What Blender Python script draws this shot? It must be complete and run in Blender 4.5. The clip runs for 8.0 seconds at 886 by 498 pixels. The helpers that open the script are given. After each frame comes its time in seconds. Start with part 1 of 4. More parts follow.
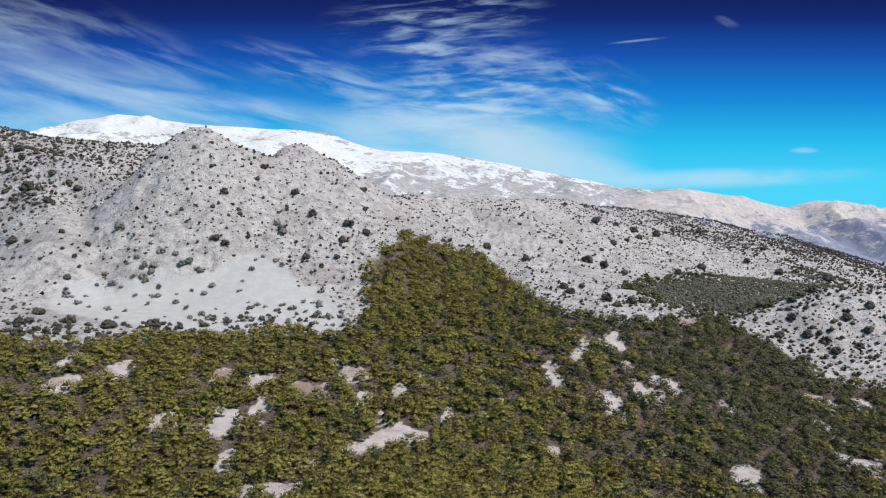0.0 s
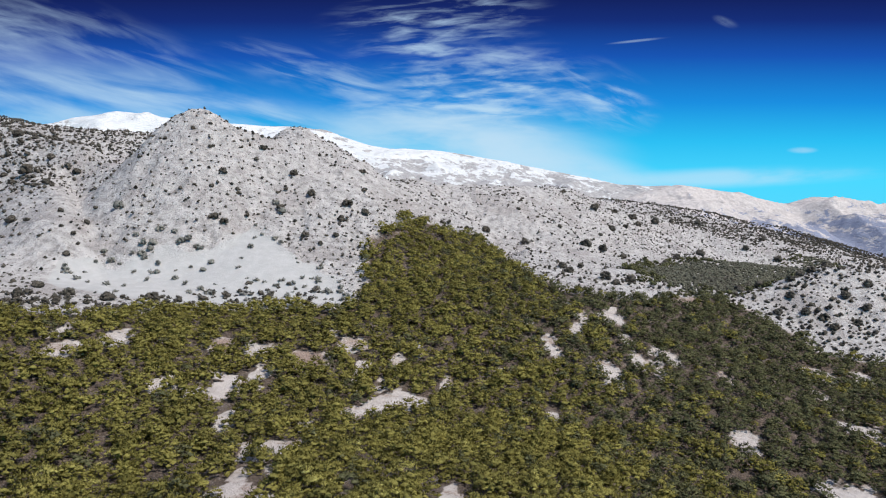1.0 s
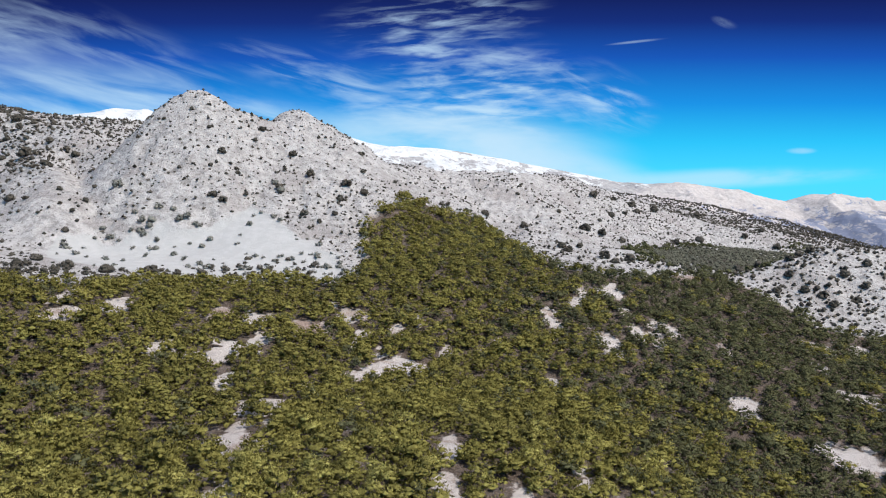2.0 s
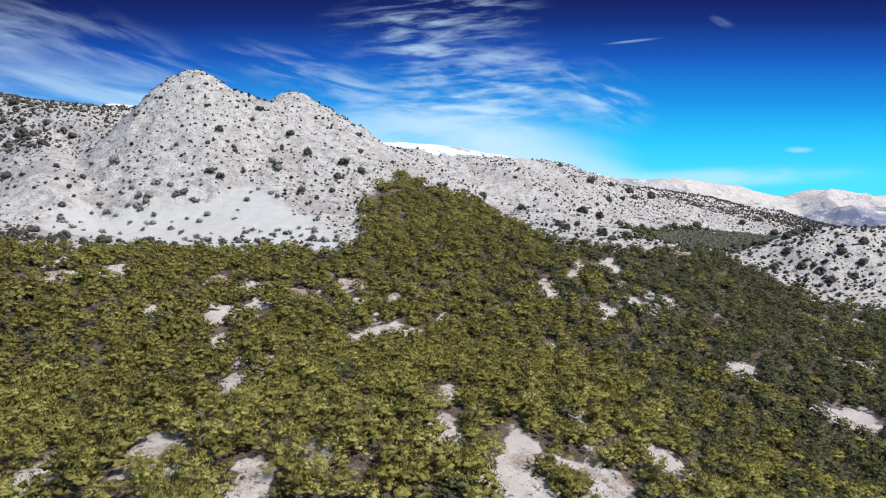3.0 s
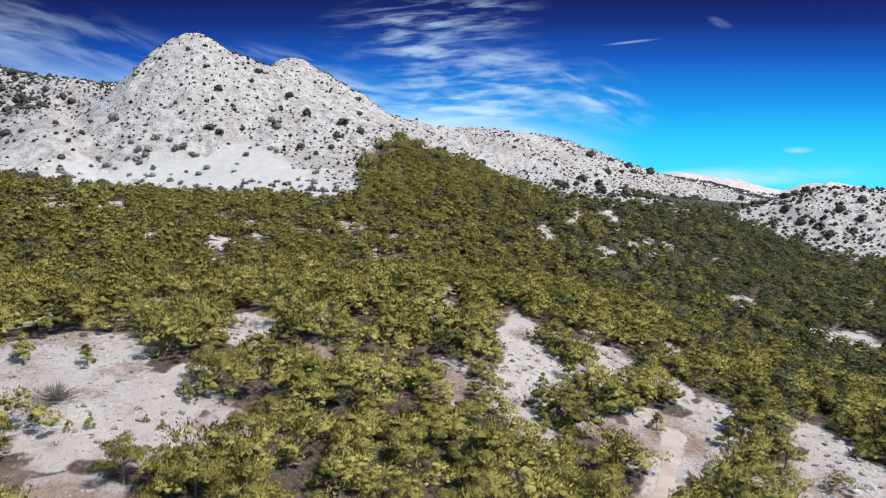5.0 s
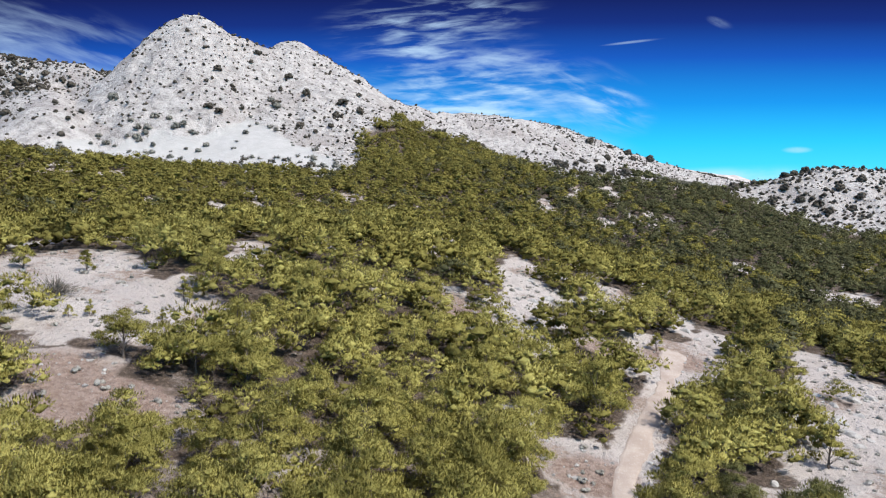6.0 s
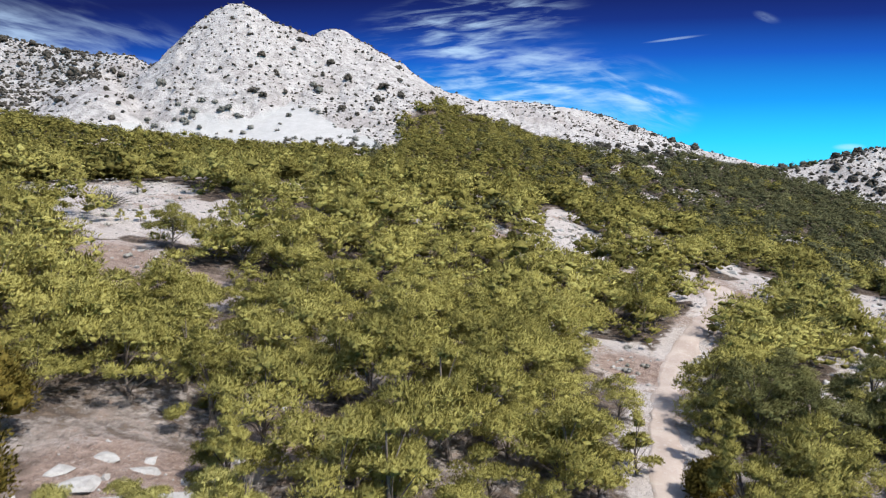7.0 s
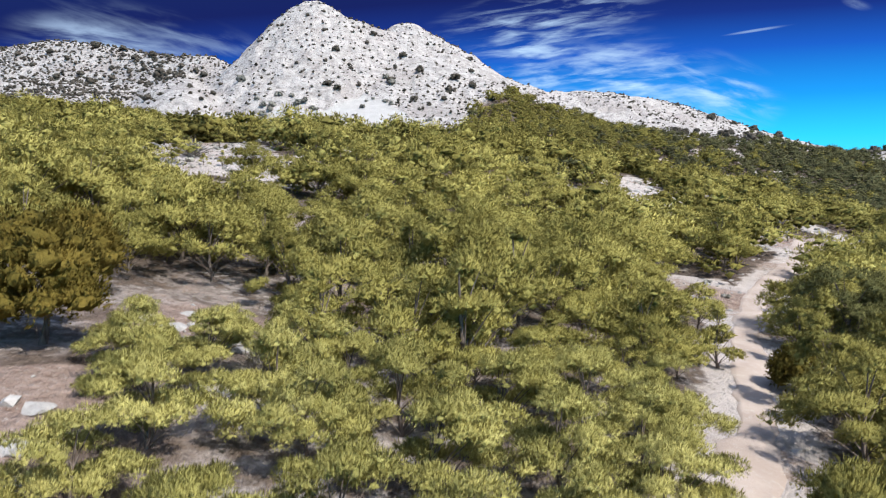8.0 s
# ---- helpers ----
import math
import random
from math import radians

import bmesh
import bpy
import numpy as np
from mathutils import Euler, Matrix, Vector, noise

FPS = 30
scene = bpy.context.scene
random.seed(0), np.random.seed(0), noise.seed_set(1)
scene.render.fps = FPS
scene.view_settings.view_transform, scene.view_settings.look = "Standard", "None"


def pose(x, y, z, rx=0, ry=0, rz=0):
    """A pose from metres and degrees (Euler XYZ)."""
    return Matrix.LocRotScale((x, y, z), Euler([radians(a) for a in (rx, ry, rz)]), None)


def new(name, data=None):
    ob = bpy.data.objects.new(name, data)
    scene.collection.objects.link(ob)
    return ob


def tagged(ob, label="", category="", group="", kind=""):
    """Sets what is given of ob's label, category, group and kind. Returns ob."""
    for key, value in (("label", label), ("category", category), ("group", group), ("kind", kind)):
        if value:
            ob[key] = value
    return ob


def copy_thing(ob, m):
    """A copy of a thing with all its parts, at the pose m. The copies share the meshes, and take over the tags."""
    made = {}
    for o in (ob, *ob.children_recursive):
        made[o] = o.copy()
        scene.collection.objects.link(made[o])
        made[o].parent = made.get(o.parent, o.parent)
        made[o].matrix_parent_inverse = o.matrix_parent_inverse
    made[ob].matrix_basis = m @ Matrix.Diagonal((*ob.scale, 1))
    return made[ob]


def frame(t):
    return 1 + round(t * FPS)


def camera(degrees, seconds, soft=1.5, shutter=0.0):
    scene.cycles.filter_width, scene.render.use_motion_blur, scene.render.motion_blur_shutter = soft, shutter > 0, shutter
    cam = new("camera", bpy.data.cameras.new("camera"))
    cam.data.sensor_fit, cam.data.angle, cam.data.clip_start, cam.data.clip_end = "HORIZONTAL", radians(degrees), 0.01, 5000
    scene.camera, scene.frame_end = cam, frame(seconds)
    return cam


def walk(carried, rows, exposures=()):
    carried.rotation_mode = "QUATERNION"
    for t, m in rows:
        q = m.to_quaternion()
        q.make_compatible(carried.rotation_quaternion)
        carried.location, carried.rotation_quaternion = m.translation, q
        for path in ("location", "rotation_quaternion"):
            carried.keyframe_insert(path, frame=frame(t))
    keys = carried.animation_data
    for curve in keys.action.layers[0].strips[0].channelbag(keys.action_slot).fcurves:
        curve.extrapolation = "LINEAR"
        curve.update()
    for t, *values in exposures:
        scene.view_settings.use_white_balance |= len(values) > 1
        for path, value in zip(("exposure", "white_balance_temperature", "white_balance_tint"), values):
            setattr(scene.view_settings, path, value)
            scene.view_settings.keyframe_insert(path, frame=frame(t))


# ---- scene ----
cam = camera(63.6, 8.0, soft=1.1, shutter=0.25)
METRES, EYE, TILT, LEAN, TURN = 80.0, 90.0, 0.0, 0.0, 0.0
ROWS = [
    (0.0, 0.0, 0.0, 0.0, 0.0, 0.0, -0.0),
    (0.5, 0.0003, -0.0012, -0.0683, 0.0, 0.02, 0.06),
    (1.0, 0.0028, -0.0037, -0.1365, -0.06, 0.05, 0.14),
    (1.5, 0.002, -0.0027, -0.2049, -0.08, 0.14, 0.18),
    (3.0, 0.006, -0.0031, -0.4115, -0.27, 0.1, 0.32),
    (3.5, 0.0053, -0.0036, -0.4791, -0.36, 0.08, 0.33),
    (4.0, 0.0045, -0.0048, -0.5468, -0.36, 0.15, 0.4),
    (5.5, 0.0046, -0.0066, -0.7491, -0.34, 0.22, 0.53),
    (6.0, 0.0042, -0.0071, -0.8156, -0.33, 0.25, 0.63),
    (6.5, 0.0033, -0.0072, -0.8803, 0.55, 0.23, 0.61),
    (7.0, 0.0008, -0.0067, -0.9274, 2.91, 0.31, 0.66),
    (7.5, 0.0005, -0.0081, -0.9633, 5.94, 0.38, 0.73),
    (8.0, -0.0003, -0.0066, -0.9996, 8.69, 0.45, 0.87),
]
walk(cam, [(t, pose(0, 0, EYE, TILT, LEAN, TURN) @ pose(METRES * x, METRES * y, METRES * z, 90 + pitch, roll, yaw)) for t, x, y, z, yaw, pitch, roll in ROWS],
     exposures=[(0.0, -0.24), (1.5, -0.12), (3.5, 0.04), (5.5, 0.10), (6.5, 0.18), (8.0, 0.32)])

# ---- sky and sun ----
SUN_TO = Vector((0.52, -0.40, 0.76)).normalized()
world = bpy.data.worlds.new("sky")
scene.world = world
world.use_nodes = True


class Nodes:
    """Short hand for wiring a node tree."""

    def __init__(self, tree):
        self.tree = tree
        tree.nodes.clear()

    def add(self, kind):
        return self.tree.nodes.new(kind)

    def link(self, a, b):
        self.tree.links.new(a, b)

    def put(self, socket, value):
        if hasattr(value, "is_output"):
            self.link(value, socket)
        else:
            socket.default_value = value

    def math(self, op, a, b=0.0, c=0.0):
        node = self.add("ShaderNodeMath")
        node.operation = op
        for socket, value in zip(node.inputs, (a, b, c)):
            self.put(socket, value)
        return node.outputs[0]

    def vec(self, op, a, b=(0, 0, 0)):
        node = self.add("ShaderNodeVectorMath")
        node.operation = op
        self.put(node.inputs[0], a)
        self.put(node.inputs[1], b)
        return node.outputs["Value"] if op in ("LENGTH", "DOT_PRODUCT") else node.outputs[0]

    def ramp(self, value, stops, smooth=False):
        node = self.add("ShaderNodeValToRGB")
        node.color_ramp.interpolation = "EASE" if smooth else "LINEAR"
        el = node.color_ramp.elements
        while len(el) < len(stops):
            el.new(0.5)
        for e, (p, c) in zip(el, stops):
            e.position, e.color = p, (c if hasattr(c, "__len__") else (c, c, c)) + ((1,) if hasattr(c, "__len__") else (1,))
        self.put(node.inputs[0], value)
        return node.outputs[0]

    def mix(self, fac, a, b, blend="MIX"):
        node = self.add("ShaderNodeMix")
        node.data_type, node.blend_type = "RGBA", blend
        self.put(node.inputs[0], fac)
        for socket, value in ((node.inputs[6], a), (node.inputs[7], b)):
            self.put(socket, value if hasattr(value, "is_output") else (*value, 1))
        return node.outputs[2]

    def range(self, v, a, b, c=0.0, d=1.0, smooth=True):
        node = self.add("ShaderNodeMapRange")
        node.interpolation_type = "SMOOTHSTEP" if smooth else "LINEAR"
        for socket, value in zip(node.inputs, (v, a, b, c, d)):
            self.put(socket, value)
        return node.outputs[0]

    def noise(self, vector, scale, detail=4.0, rough=0.55, distort=0.0):
        node = self.add("ShaderNodeTexNoise")
        for key, value in (("Vector", vector), ("Scale", scale), ("Detail", detail), ("Roughness", rough), ("Distortion", distort)):
            self.put(node.inputs[key], value)
        return node.outputs[0]

    def add_noise_colour(self, vector, scale):
        node = self.add("ShaderNodeTexNoise")
        self.put(node.inputs["Vector"], vector)
        node.inputs["Scale"].default_value, node.inputs["Detail"].default_value = scale, 2.0
        return node.outputs["Color"]

    def mapped(self, vector, scale=(1, 1, 1), turn=(0, 0, 0), at=(0, 0, 0)):
        node = self.add("ShaderNodeMapping")
        self.put(node.inputs["Vector"], vector)
        node.inputs["Scale"].default_value, node.inputs["Rotation"].default_value, node.inputs["Location"].default_value = scale, turn, at
        return node.outputs[0]


def build_sky():
    n = Nodes(world.node_tree)
    way = n.add("ShaderNodeTexCoord").outputs["Generated"]
    split = n.add("ShaderNodeSeparateXYZ")
    n.link(way, split.inputs[0])
    x, y, z = split.outputs
    sky = n.add("ShaderNodeTexSky")
    sky.sky_type, sky.sun_disc = "NISHITA", False
    sky.sun_elevation = math.asin(SUN_TO.z)
    sky.sun_rotation = math.atan2(SUN_TO.x, SUN_TO.y)
    high = n.vec("SCALE", sky.outputs[0])
    high.node.inputs["Scale"].default_value = 0.15
    # deep polarised blue that pales to cyan low down
    ahead = n.math("MAXIMUM", y, 0.05)
    front = n.range(y, 0.1, 0.3)
    rise = n.math("ADD", z, n.math("MULTIPLY", front, n.math("SUBTRACT", n.math("DIVIDE", z, ahead), z)))
    clear = n.ramp(n.range(rise, 0.0, 0.5, 0, 1, False), [
        (0.0, (0.10, 0.62, 0.88)), (0.19, (0.065, 0.62, 0.90)), (0.30, (0.024, 0.47, 0.81)), (0.41, (0.010, 0.245, 0.67)),
        (0.54, (0.0085, 0.082, 0.41)), (0.64, (0.007, 0.025, 0.17)), (0.72, (0.006, 0.012, 0.085)), (1.0, (0.008, 0.02, 0.09))])
    colour = n.mix(n.range(z, 0.38, 0.55), clear, high)
    # cirrus: each bank is a soft oval of streaks on the sky ahead
    flat = n.add("ShaderNodeCombineXYZ")
    n.link(n.math("DIVIDE", x, ahead), flat.inputs[0])
    n.link(n.math("DIVIDE", z, ahead), flat.inputs[1])
    plane = flat.outputs[0]
    banks = [  # centre, half sizes, slant in degrees, streak length, fineness, strength, threshold
        ((-0.56, 0.215), (0.42, 0.075), -14, 7.0, 4, 0.62, 0.32),
        ((-0.30, 0.185), (0.40, 0.050), -13, 6.0, 5, 0.7, 0.32),
        ((-0.55, 0.170), (0.34, 0.040), -6, 5.0, 4, 0.7, 0.28),
        ((-0.50, 0.300), (0.30, 0.050), -20, 6.0, 8, 0.4, 0.40),
        ((-0.68, 0.325), (0.17, 0.055), -12, 5.0, 7, 0.85, 0.34),
        ((-0.01, 0.325), (0.16, 0.045), 5, 6.0, 14, 0.9, 0.43),
        ((0.00, 0.282), (0.14, 0.034), 4, 6.0, 13, 0.95, 0.41),
        ((0.06, 0.225), (0.17, 0.070), 2, 5.0, 15, 0.9, 0.40),
        ((0.10, 0.262), (0.08, 0.022), -8, 5.0, 10, 0.8, 0.36),
        ((0.02, 0.190), (0.20, 0.045), -3, 5.0, 13, 0.9, 0.36),
        ((-0.17, 0.245), (0.16, 0.035), -16, 6.0, 10, 0.6, 0.42),
        ((0.03, 0.150), (0.24, 0.050), -5, 3.0, 4, 0.95, 0.20),
        ((0.16, 0.115), (0.17, 0.030), -9, 3.0, 5, 0.75, 0.20),
        ((0.40, 0.100), (0.24, 0.016), 2, 4.0, 6, 0.6, 0.25),
        ((0.22, 0.215), (0.09, 0.050), -20, 4.0, 12, 0.85, 0.40),
        ((0.275, 0.292), (0.045, 0.0022), 6, 3.0, 8, 0.4, 0.25),
        ((0.398, 0.318), (0.020, 0.007), -20, 3.0, 14, 0.45, 0.36),
        ((0.505, 0.138), (0.022, 0.005), 0, 2.0, 8, 0.5, 0.2),
        ((-0.05, 0.10), (0.35, 0.04), -4, 3.0, 4, 0.6, 0.25),
    ]
    for k, ((cx, cy), (rx, ry), slant, longer, fine, strength, edge) in enumerate(banks):
        a = radians(-slant)
        centred = n.vec("SUBTRACT", plane, (cx, cy, 0))
        turned = n.mapped(centred, turn=(0, 0, a))
        oval = n.vec("LENGTH", n.vec("MULTIPLY", turned, (1 / rx, 1 / ry, 0)))
        soft = n.range(oval, 0.25, 1.15, 1, 0)
        streak = n.noise(n.vec("ADD", n.vec("MULTIPLY", turned, (1.0, longer, 0)), (3.7 * k, 1.3 * k, 0.0)), fine, 5, 0.55, 0.35)
        body = n.range(streak, edge, edge + 0.38)
        cover = n.math("MULTIPLY", n.math("MULTIPLY", soft, body), n.math("MULTIPLY", front, strength))
        tone = n.ramp(n.range(rise, 0.05, 0.36, 0, 1, False), [(0, (0.50, 0.72, 0.86)), (0.5, (0.44, 0.63, 0.80)), (1, (0.33, 0.45, 0.63))])
        colour = n.mix(cover, colour, tone)
    back = n.add("ShaderNodeBackground")
    n.link(colour, back.inputs[0])
    back.inputs[1].default_value = 1.26
    n.link(back.outputs[0], n.add("ShaderNodeOutputWorld").inputs[0])


build_sky()
sun = new("sun", bpy.data.lights.new("sun", "SUN"))
sun.data.energy, sun.data.angle, sun.data.color = 4.6, radians(0.5), (1.0, 0.945, 0.86)
sun.rotation_euler = (-SUN_TO).to_track_quat("-Z", "Y").to_euler()
sun.location = (200, 60, 300)

# ---- materials ----
def material(name):
    mat = bpy.data.materials.new(name)
    mat.use_nodes = True
    n = Nodes(mat.node_tree)
    out = n.add("ShaderNodeOutputMaterial")
    return mat, n, out


def surfaced(n, out, colour, rough, height=None, depth=0.05, strength=0.6):
    b = n.add("ShaderNodeBsdfPrincipled")
    n.put(b.inputs["Base Color"], colour)
    n.put(b.inputs["Roughness"], rough)
    b.inputs["Specular IOR Level"].default_value = 0.2
    if height is not None:
        bump = n.add("ShaderNodeBump")
        bump.inputs["Strength"].default_value, bump.inputs["Distance"].default_value = strength, depth
        n.link(height, bump.inputs["Height"])
        n.link(bump.outputs[0], b.inputs["Normal"])
    n.link(b.outputs[0], out.inputs[0])


def place_of(n):
    return n.add("ShaderNodeNewGeometry").outputs["Position"]


def ground_material():
    mat, n, out = material("limestone_and_litter")
    p = place_of(n)
    cover = n.add("ShaderNodeVertexColor")
    cover.layer_name = "cover"
    split = n.add("ShaderNodeSeparateColor")
    n.link(cover.outputs[0], split.inputs[0])
    hill, scree, litter = split.outputs
    red = cover.outputs["Alpha"]
    coarse, mid, fine = n.noise(p, 0.035, 5), n.noise(p, 0.22, 6, 0.65), n.noise(p, 1.6, 6, 0.7)
    speck = n.noise(p, 5.5, 4, 0.7)
    rock = n.ramp(mid, [(0.3, (0.225, 0.212, 0.207)), (0.43, (0.38, 0.36, 0.351)), (0.54, (0.49, 0.467, 0.457)), (0.72, (0.56, 0.539, 0.528))])
    rock = n.mix(n.range(fine, 0.52, 0.72, 0, 0.55), rock, (0.28, 0.272, 0.275))
    rock = n.mix(n.range(coarse, 0.50, 0.64, 0, 0.6), rock, (0.33, 0.30, 0.29))
    rock = n.mix(n.range(speck, 0.56, 0.70, 0, 0.5), rock, (0.22, 0.215, 0.20))
    gravel = n.mix(n.range(mid, 0.35, 0.7), (0.40, 0.394, 0.388), (0.455, 0.449, 0.443))
    gravel = n.mix(n.range(speck, 0.5, 0.75, 0, 0.25), gravel, (0.32, 0.316, 0.312))
    soil = n.mix(n.range(fine, 0.35, 0.7), (0.29, 0.215, 0.175), (0.44, 0.365, 0.325))
    soil = n.mix(n.range(speck, 0.52, 0.66, 0, 0.75), soil, (0.49, 0.475, 0.46))
    # brown pine litter, darkened further to stand in for shade under the crowns
    dirt = n.mix(n.range(fine, 0.4, 0.7), (0.06, 0.045, 0.036), (0.21, 0.162, 0.132))
    edge = n.math("ADD", n.math("MULTIPLY", n.math("SUBTRACT", fine, 0.5), 0.9), n.math("MULTIPLY", n.math("SUBTRACT", mid, 0.5), 0.8))
    colour = n.mix(n.range(n.math("ADD", n.noise(p, 0.11, 4, 0.6), n.math("MULTIPLY", n.math("SUBTRACT", fine, 0.5), 0.35)), 0.34, 0.48), soil, n.mix(0.55, rock, (0.59, 0.52, 0.485)))
    earth = n.mix(n.range(fine, 0.36, 0.66), (0.22, 0.148, 0.115), (0.36, 0.268, 0.225))
    earth = n.mix(n.range(speck, 0.55, 0.68, 0, 0.7), earth, (0.46, 0.42, 0.39))
    colour = n.mix(n.range(n.math("ADD", red, n.math("MULTIPLY", n.math("SUBTRACT", mid, 0.5), 1.2)), 0.25, 0.7, 0, 0.9), colour, earth)
    tiny = n.noise(p, 0.6, 3, 0.65)
    colour = n.mix(n.range(n.math("ADD", hill, edge), 0.2, 0.45), colour, n.mix(n.range(tiny, 0.56, 0.63, 0, 0.62), rock, (0.21, 0.188, 0.175)))
    colour = n.mix(n.range(n.math("ADD", litter, edge), 0.45, 0.74), colour, dirt)
    colour = n.mix(n.range(n.math("ADD", scree, n.math("MULTIPLY", edge, 0.5)), 0.4, 0.6), colour, gravel)
    relief = n.math("ADD", n.math("MULTIPLY", mid, 2.5), n.math("ADD", n.math("MULTIPLY", fine, 0.7), n.math("MULTIPLY", speck, 0.22)))
    relief = n.math("MULTIPLY", relief, n.math("SUBTRACT", 1.0, n.math("MULTIPLY", scree, 0.85)))
    surfaced(n, out, colour, 0.92, relief, 1.0, 0.82)
    return mat


def trail_material():
    mat, n, out = material("pale_trail_dust")
    p = place_of(n)
    fine, broad = n.noise(p, 3.0, 6, 0.7), n.noise(p, 0.35, 3)
    colour = n.mix(n.range(broad, 0.35, 0.65), (0.35, 0.287, 0.25), (0.43, 0.365, 0.325))
    colour = n.mix(n.range(fine, 0.5, 0.72, 0, 0.5), colour, (0.50, 0.475, 0.445))
    surfaced(n, out, colour, 0.95, fine, 0.12, 0.6)
    return mat


def leaf_material(name, dark, mid, light, patch, through_light=0.25, grain=9.0):
    """Foliage: colour varies from clump to clump, with needle grain, and along the slope."""
    mat, n, out = material(name)
    p = place_of(n)
    island = n.add("ShaderNodeNewGeometry").outputs["Random Per Island"]
    fine = n.noise(p, grain, 3, 0.7)
    cells = n.add("ShaderNodeTexVoronoi")
    cells.inputs["Scale"].default_value = 0.27
    n.link(n.vec("ADD", n.vec("MULTIPLY", p, (1, 1, 0.4)), n.vec("MULTIPLY", n.add_noise_colour(p, 0.9), (1.6, 1.6, 1.6))), cells.inputs["Vector"])
    tone = n.add("ShaderNodeSeparateColor")
    n.link(cells.outputs["Color"], tone.inputs[0])
    clump = n.add("ShaderNodeTexVoronoi")
    clump.inputs["Scale"].default_value = 1.3
    n.link(p, clump.inputs["Vector"])
    shade = n.add("ShaderNodeSeparateColor")
    n.link(clump.outputs["Color"], shade.inputs[0])
    broad = n.math("ADD", n.math("MULTIPLY", n.noise(p, 0.28, 2), 0.42), n.math("MULTIPLY", tone.outputs[0], 0.36))
    v = n.math("ADD", broad, n.math("ADD", n.math("ADD", n.math("MULTIPLY", island, 0.10), n.math("MULTIPLY", shade.outputs[0], 0.26)), n.math("MULTIPLY", fine, 0.22)))
    colour = n.ramp(v, [(0.36, dark), (0.62, mid), (0.92, light)])
    colour = n.mix(n.range(n.noise(p, 0.03, 3), 0.45, 0.7, 0, 0.6), colour, patch)
    bump = n.add("ShaderNodeBump")
    bump.inputs["Strength"].default_value, bump.inputs["Distance"].default_value = 0.8, 0.12
    n.link(fine, bump.inputs["Height"])
    d, t = n.add("ShaderNodeBsdfDiffuse"), n.add("ShaderNodeBsdfTranslucent")
    n.link(bump.outputs[0], d.inputs["Normal"])
    n.link(colour, d.inputs[0])
    n.link(colour, t.inputs[0])
    m = n.add("ShaderNodeMixShader")
    m.inputs[0].default_value = through_light
    n.link(d.outputs[0], m.inputs[1])
    n.link(t.outputs[0], m.inputs[2])
    n.link(m.outputs[0], out.inputs[0])
    return mat


def bark_material(name, a, b):
    mat, n, out = material(name)
    p = place_of(n)
    grain = n.noise(n.mapped(p, (6, 6, 1.2)), 2.2, 5, 0.7)
    surfaced(n, out, n.mix(n.range(grain, 0.35, 0.65), a, b), 0.9, grain, 0.03, 0.8)
    return mat


def snow_material():
    mat, n, out = material("snow_on_bare_rock")
    p = place_of(n)
    split = n.add("ShaderNodeSeparateXYZ")
    n.link(p, split.inputs[0])
    big, streak, small = n.noise(p, 0.0045, 5, 0.6), n.noise(n.mapped(p, (1.0, 0.5, 2.4), (0, 0.25, 0)), 0.012, 6, 0.62, 0.5), n.noise(p, 0.06, 5, 0.7)
    rock = n.mix(n.range(small, 0.35, 0.65), (0.29, 0.28, 0.285), (0.42, 0.41, 0.41))
    snow = n.mix(n.range(small, 0.3, 0.7), (0.57, 0.585, 0.605), (0.66, 0.67, 0.68))
    height = n.math("DIVIDE", n.math("SUBTRACT", split.outputs[2], 300.0), 150.0)
    east = n.math("MULTIPLY", n.math("ADD", split.outputs[0], 200.0), -0.00034)
    cover = n.math("ADD", n.math("ADD", height, east), n.math("ADD", n.math("MULTIPLY", n.math("SUBTRACT", streak, 0.5), 3.8), n.math("MULTIPLY", n.math("SUBTRACT", big, 0.5), 1.2)))
    broken = n.noise(n.mapped(p, (1.0, 0.5, 1.8)), 0.03, 7, 0.72, 0.3)
    cover = n.math("ADD", cover, n.math("MULTIPLY", n.math("SUBTRACT", broken, 0.49), 5.0))
    cover = n.math("SUBTRACT", cover, n.range(n.math("ADD", split.outputs[2], n.math("MULTIPLY", small, 30.0)), 428.0, 452.0, 0, 2.6))
    colour = n.mix(n.range(cover, -0.12, 0.12), rock, snow)
    surfaced(n, out, colour, 0.8, n.math("ADD", n.math("MULTIPLY", streak, 10.0), small), 4.0, 0.5)
    return mat


def range_material():
    mat, n, out = material("far_rock_with_blue_scrub")
    p = place_of(n)
    big, patch, small = n.noise(p, 0.004, 4), n.noise(n.mapped(p, (1, 0.6, 1.6)), 0.022, 8, 0.75, 0.4), n.noise(p, 0.07, 5, 0.7)
    split = n.add("ShaderNodeSeparateXYZ")
    n.link(p, split.inputs[0])
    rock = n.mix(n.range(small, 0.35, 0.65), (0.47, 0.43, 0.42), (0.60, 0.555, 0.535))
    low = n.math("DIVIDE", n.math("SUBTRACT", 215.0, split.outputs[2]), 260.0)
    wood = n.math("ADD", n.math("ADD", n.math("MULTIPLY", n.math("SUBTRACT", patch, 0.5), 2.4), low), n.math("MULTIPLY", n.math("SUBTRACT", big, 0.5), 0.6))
    # scrub patches take a blue that paints in the haze of distance
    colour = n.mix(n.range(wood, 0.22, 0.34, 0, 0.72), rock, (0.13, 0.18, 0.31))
    surfaced(n, out, colour, 0.9, n.math("ADD", n.math("MULTIPLY", patch, 8.0), small), 4.0, 0.5)
    return mat


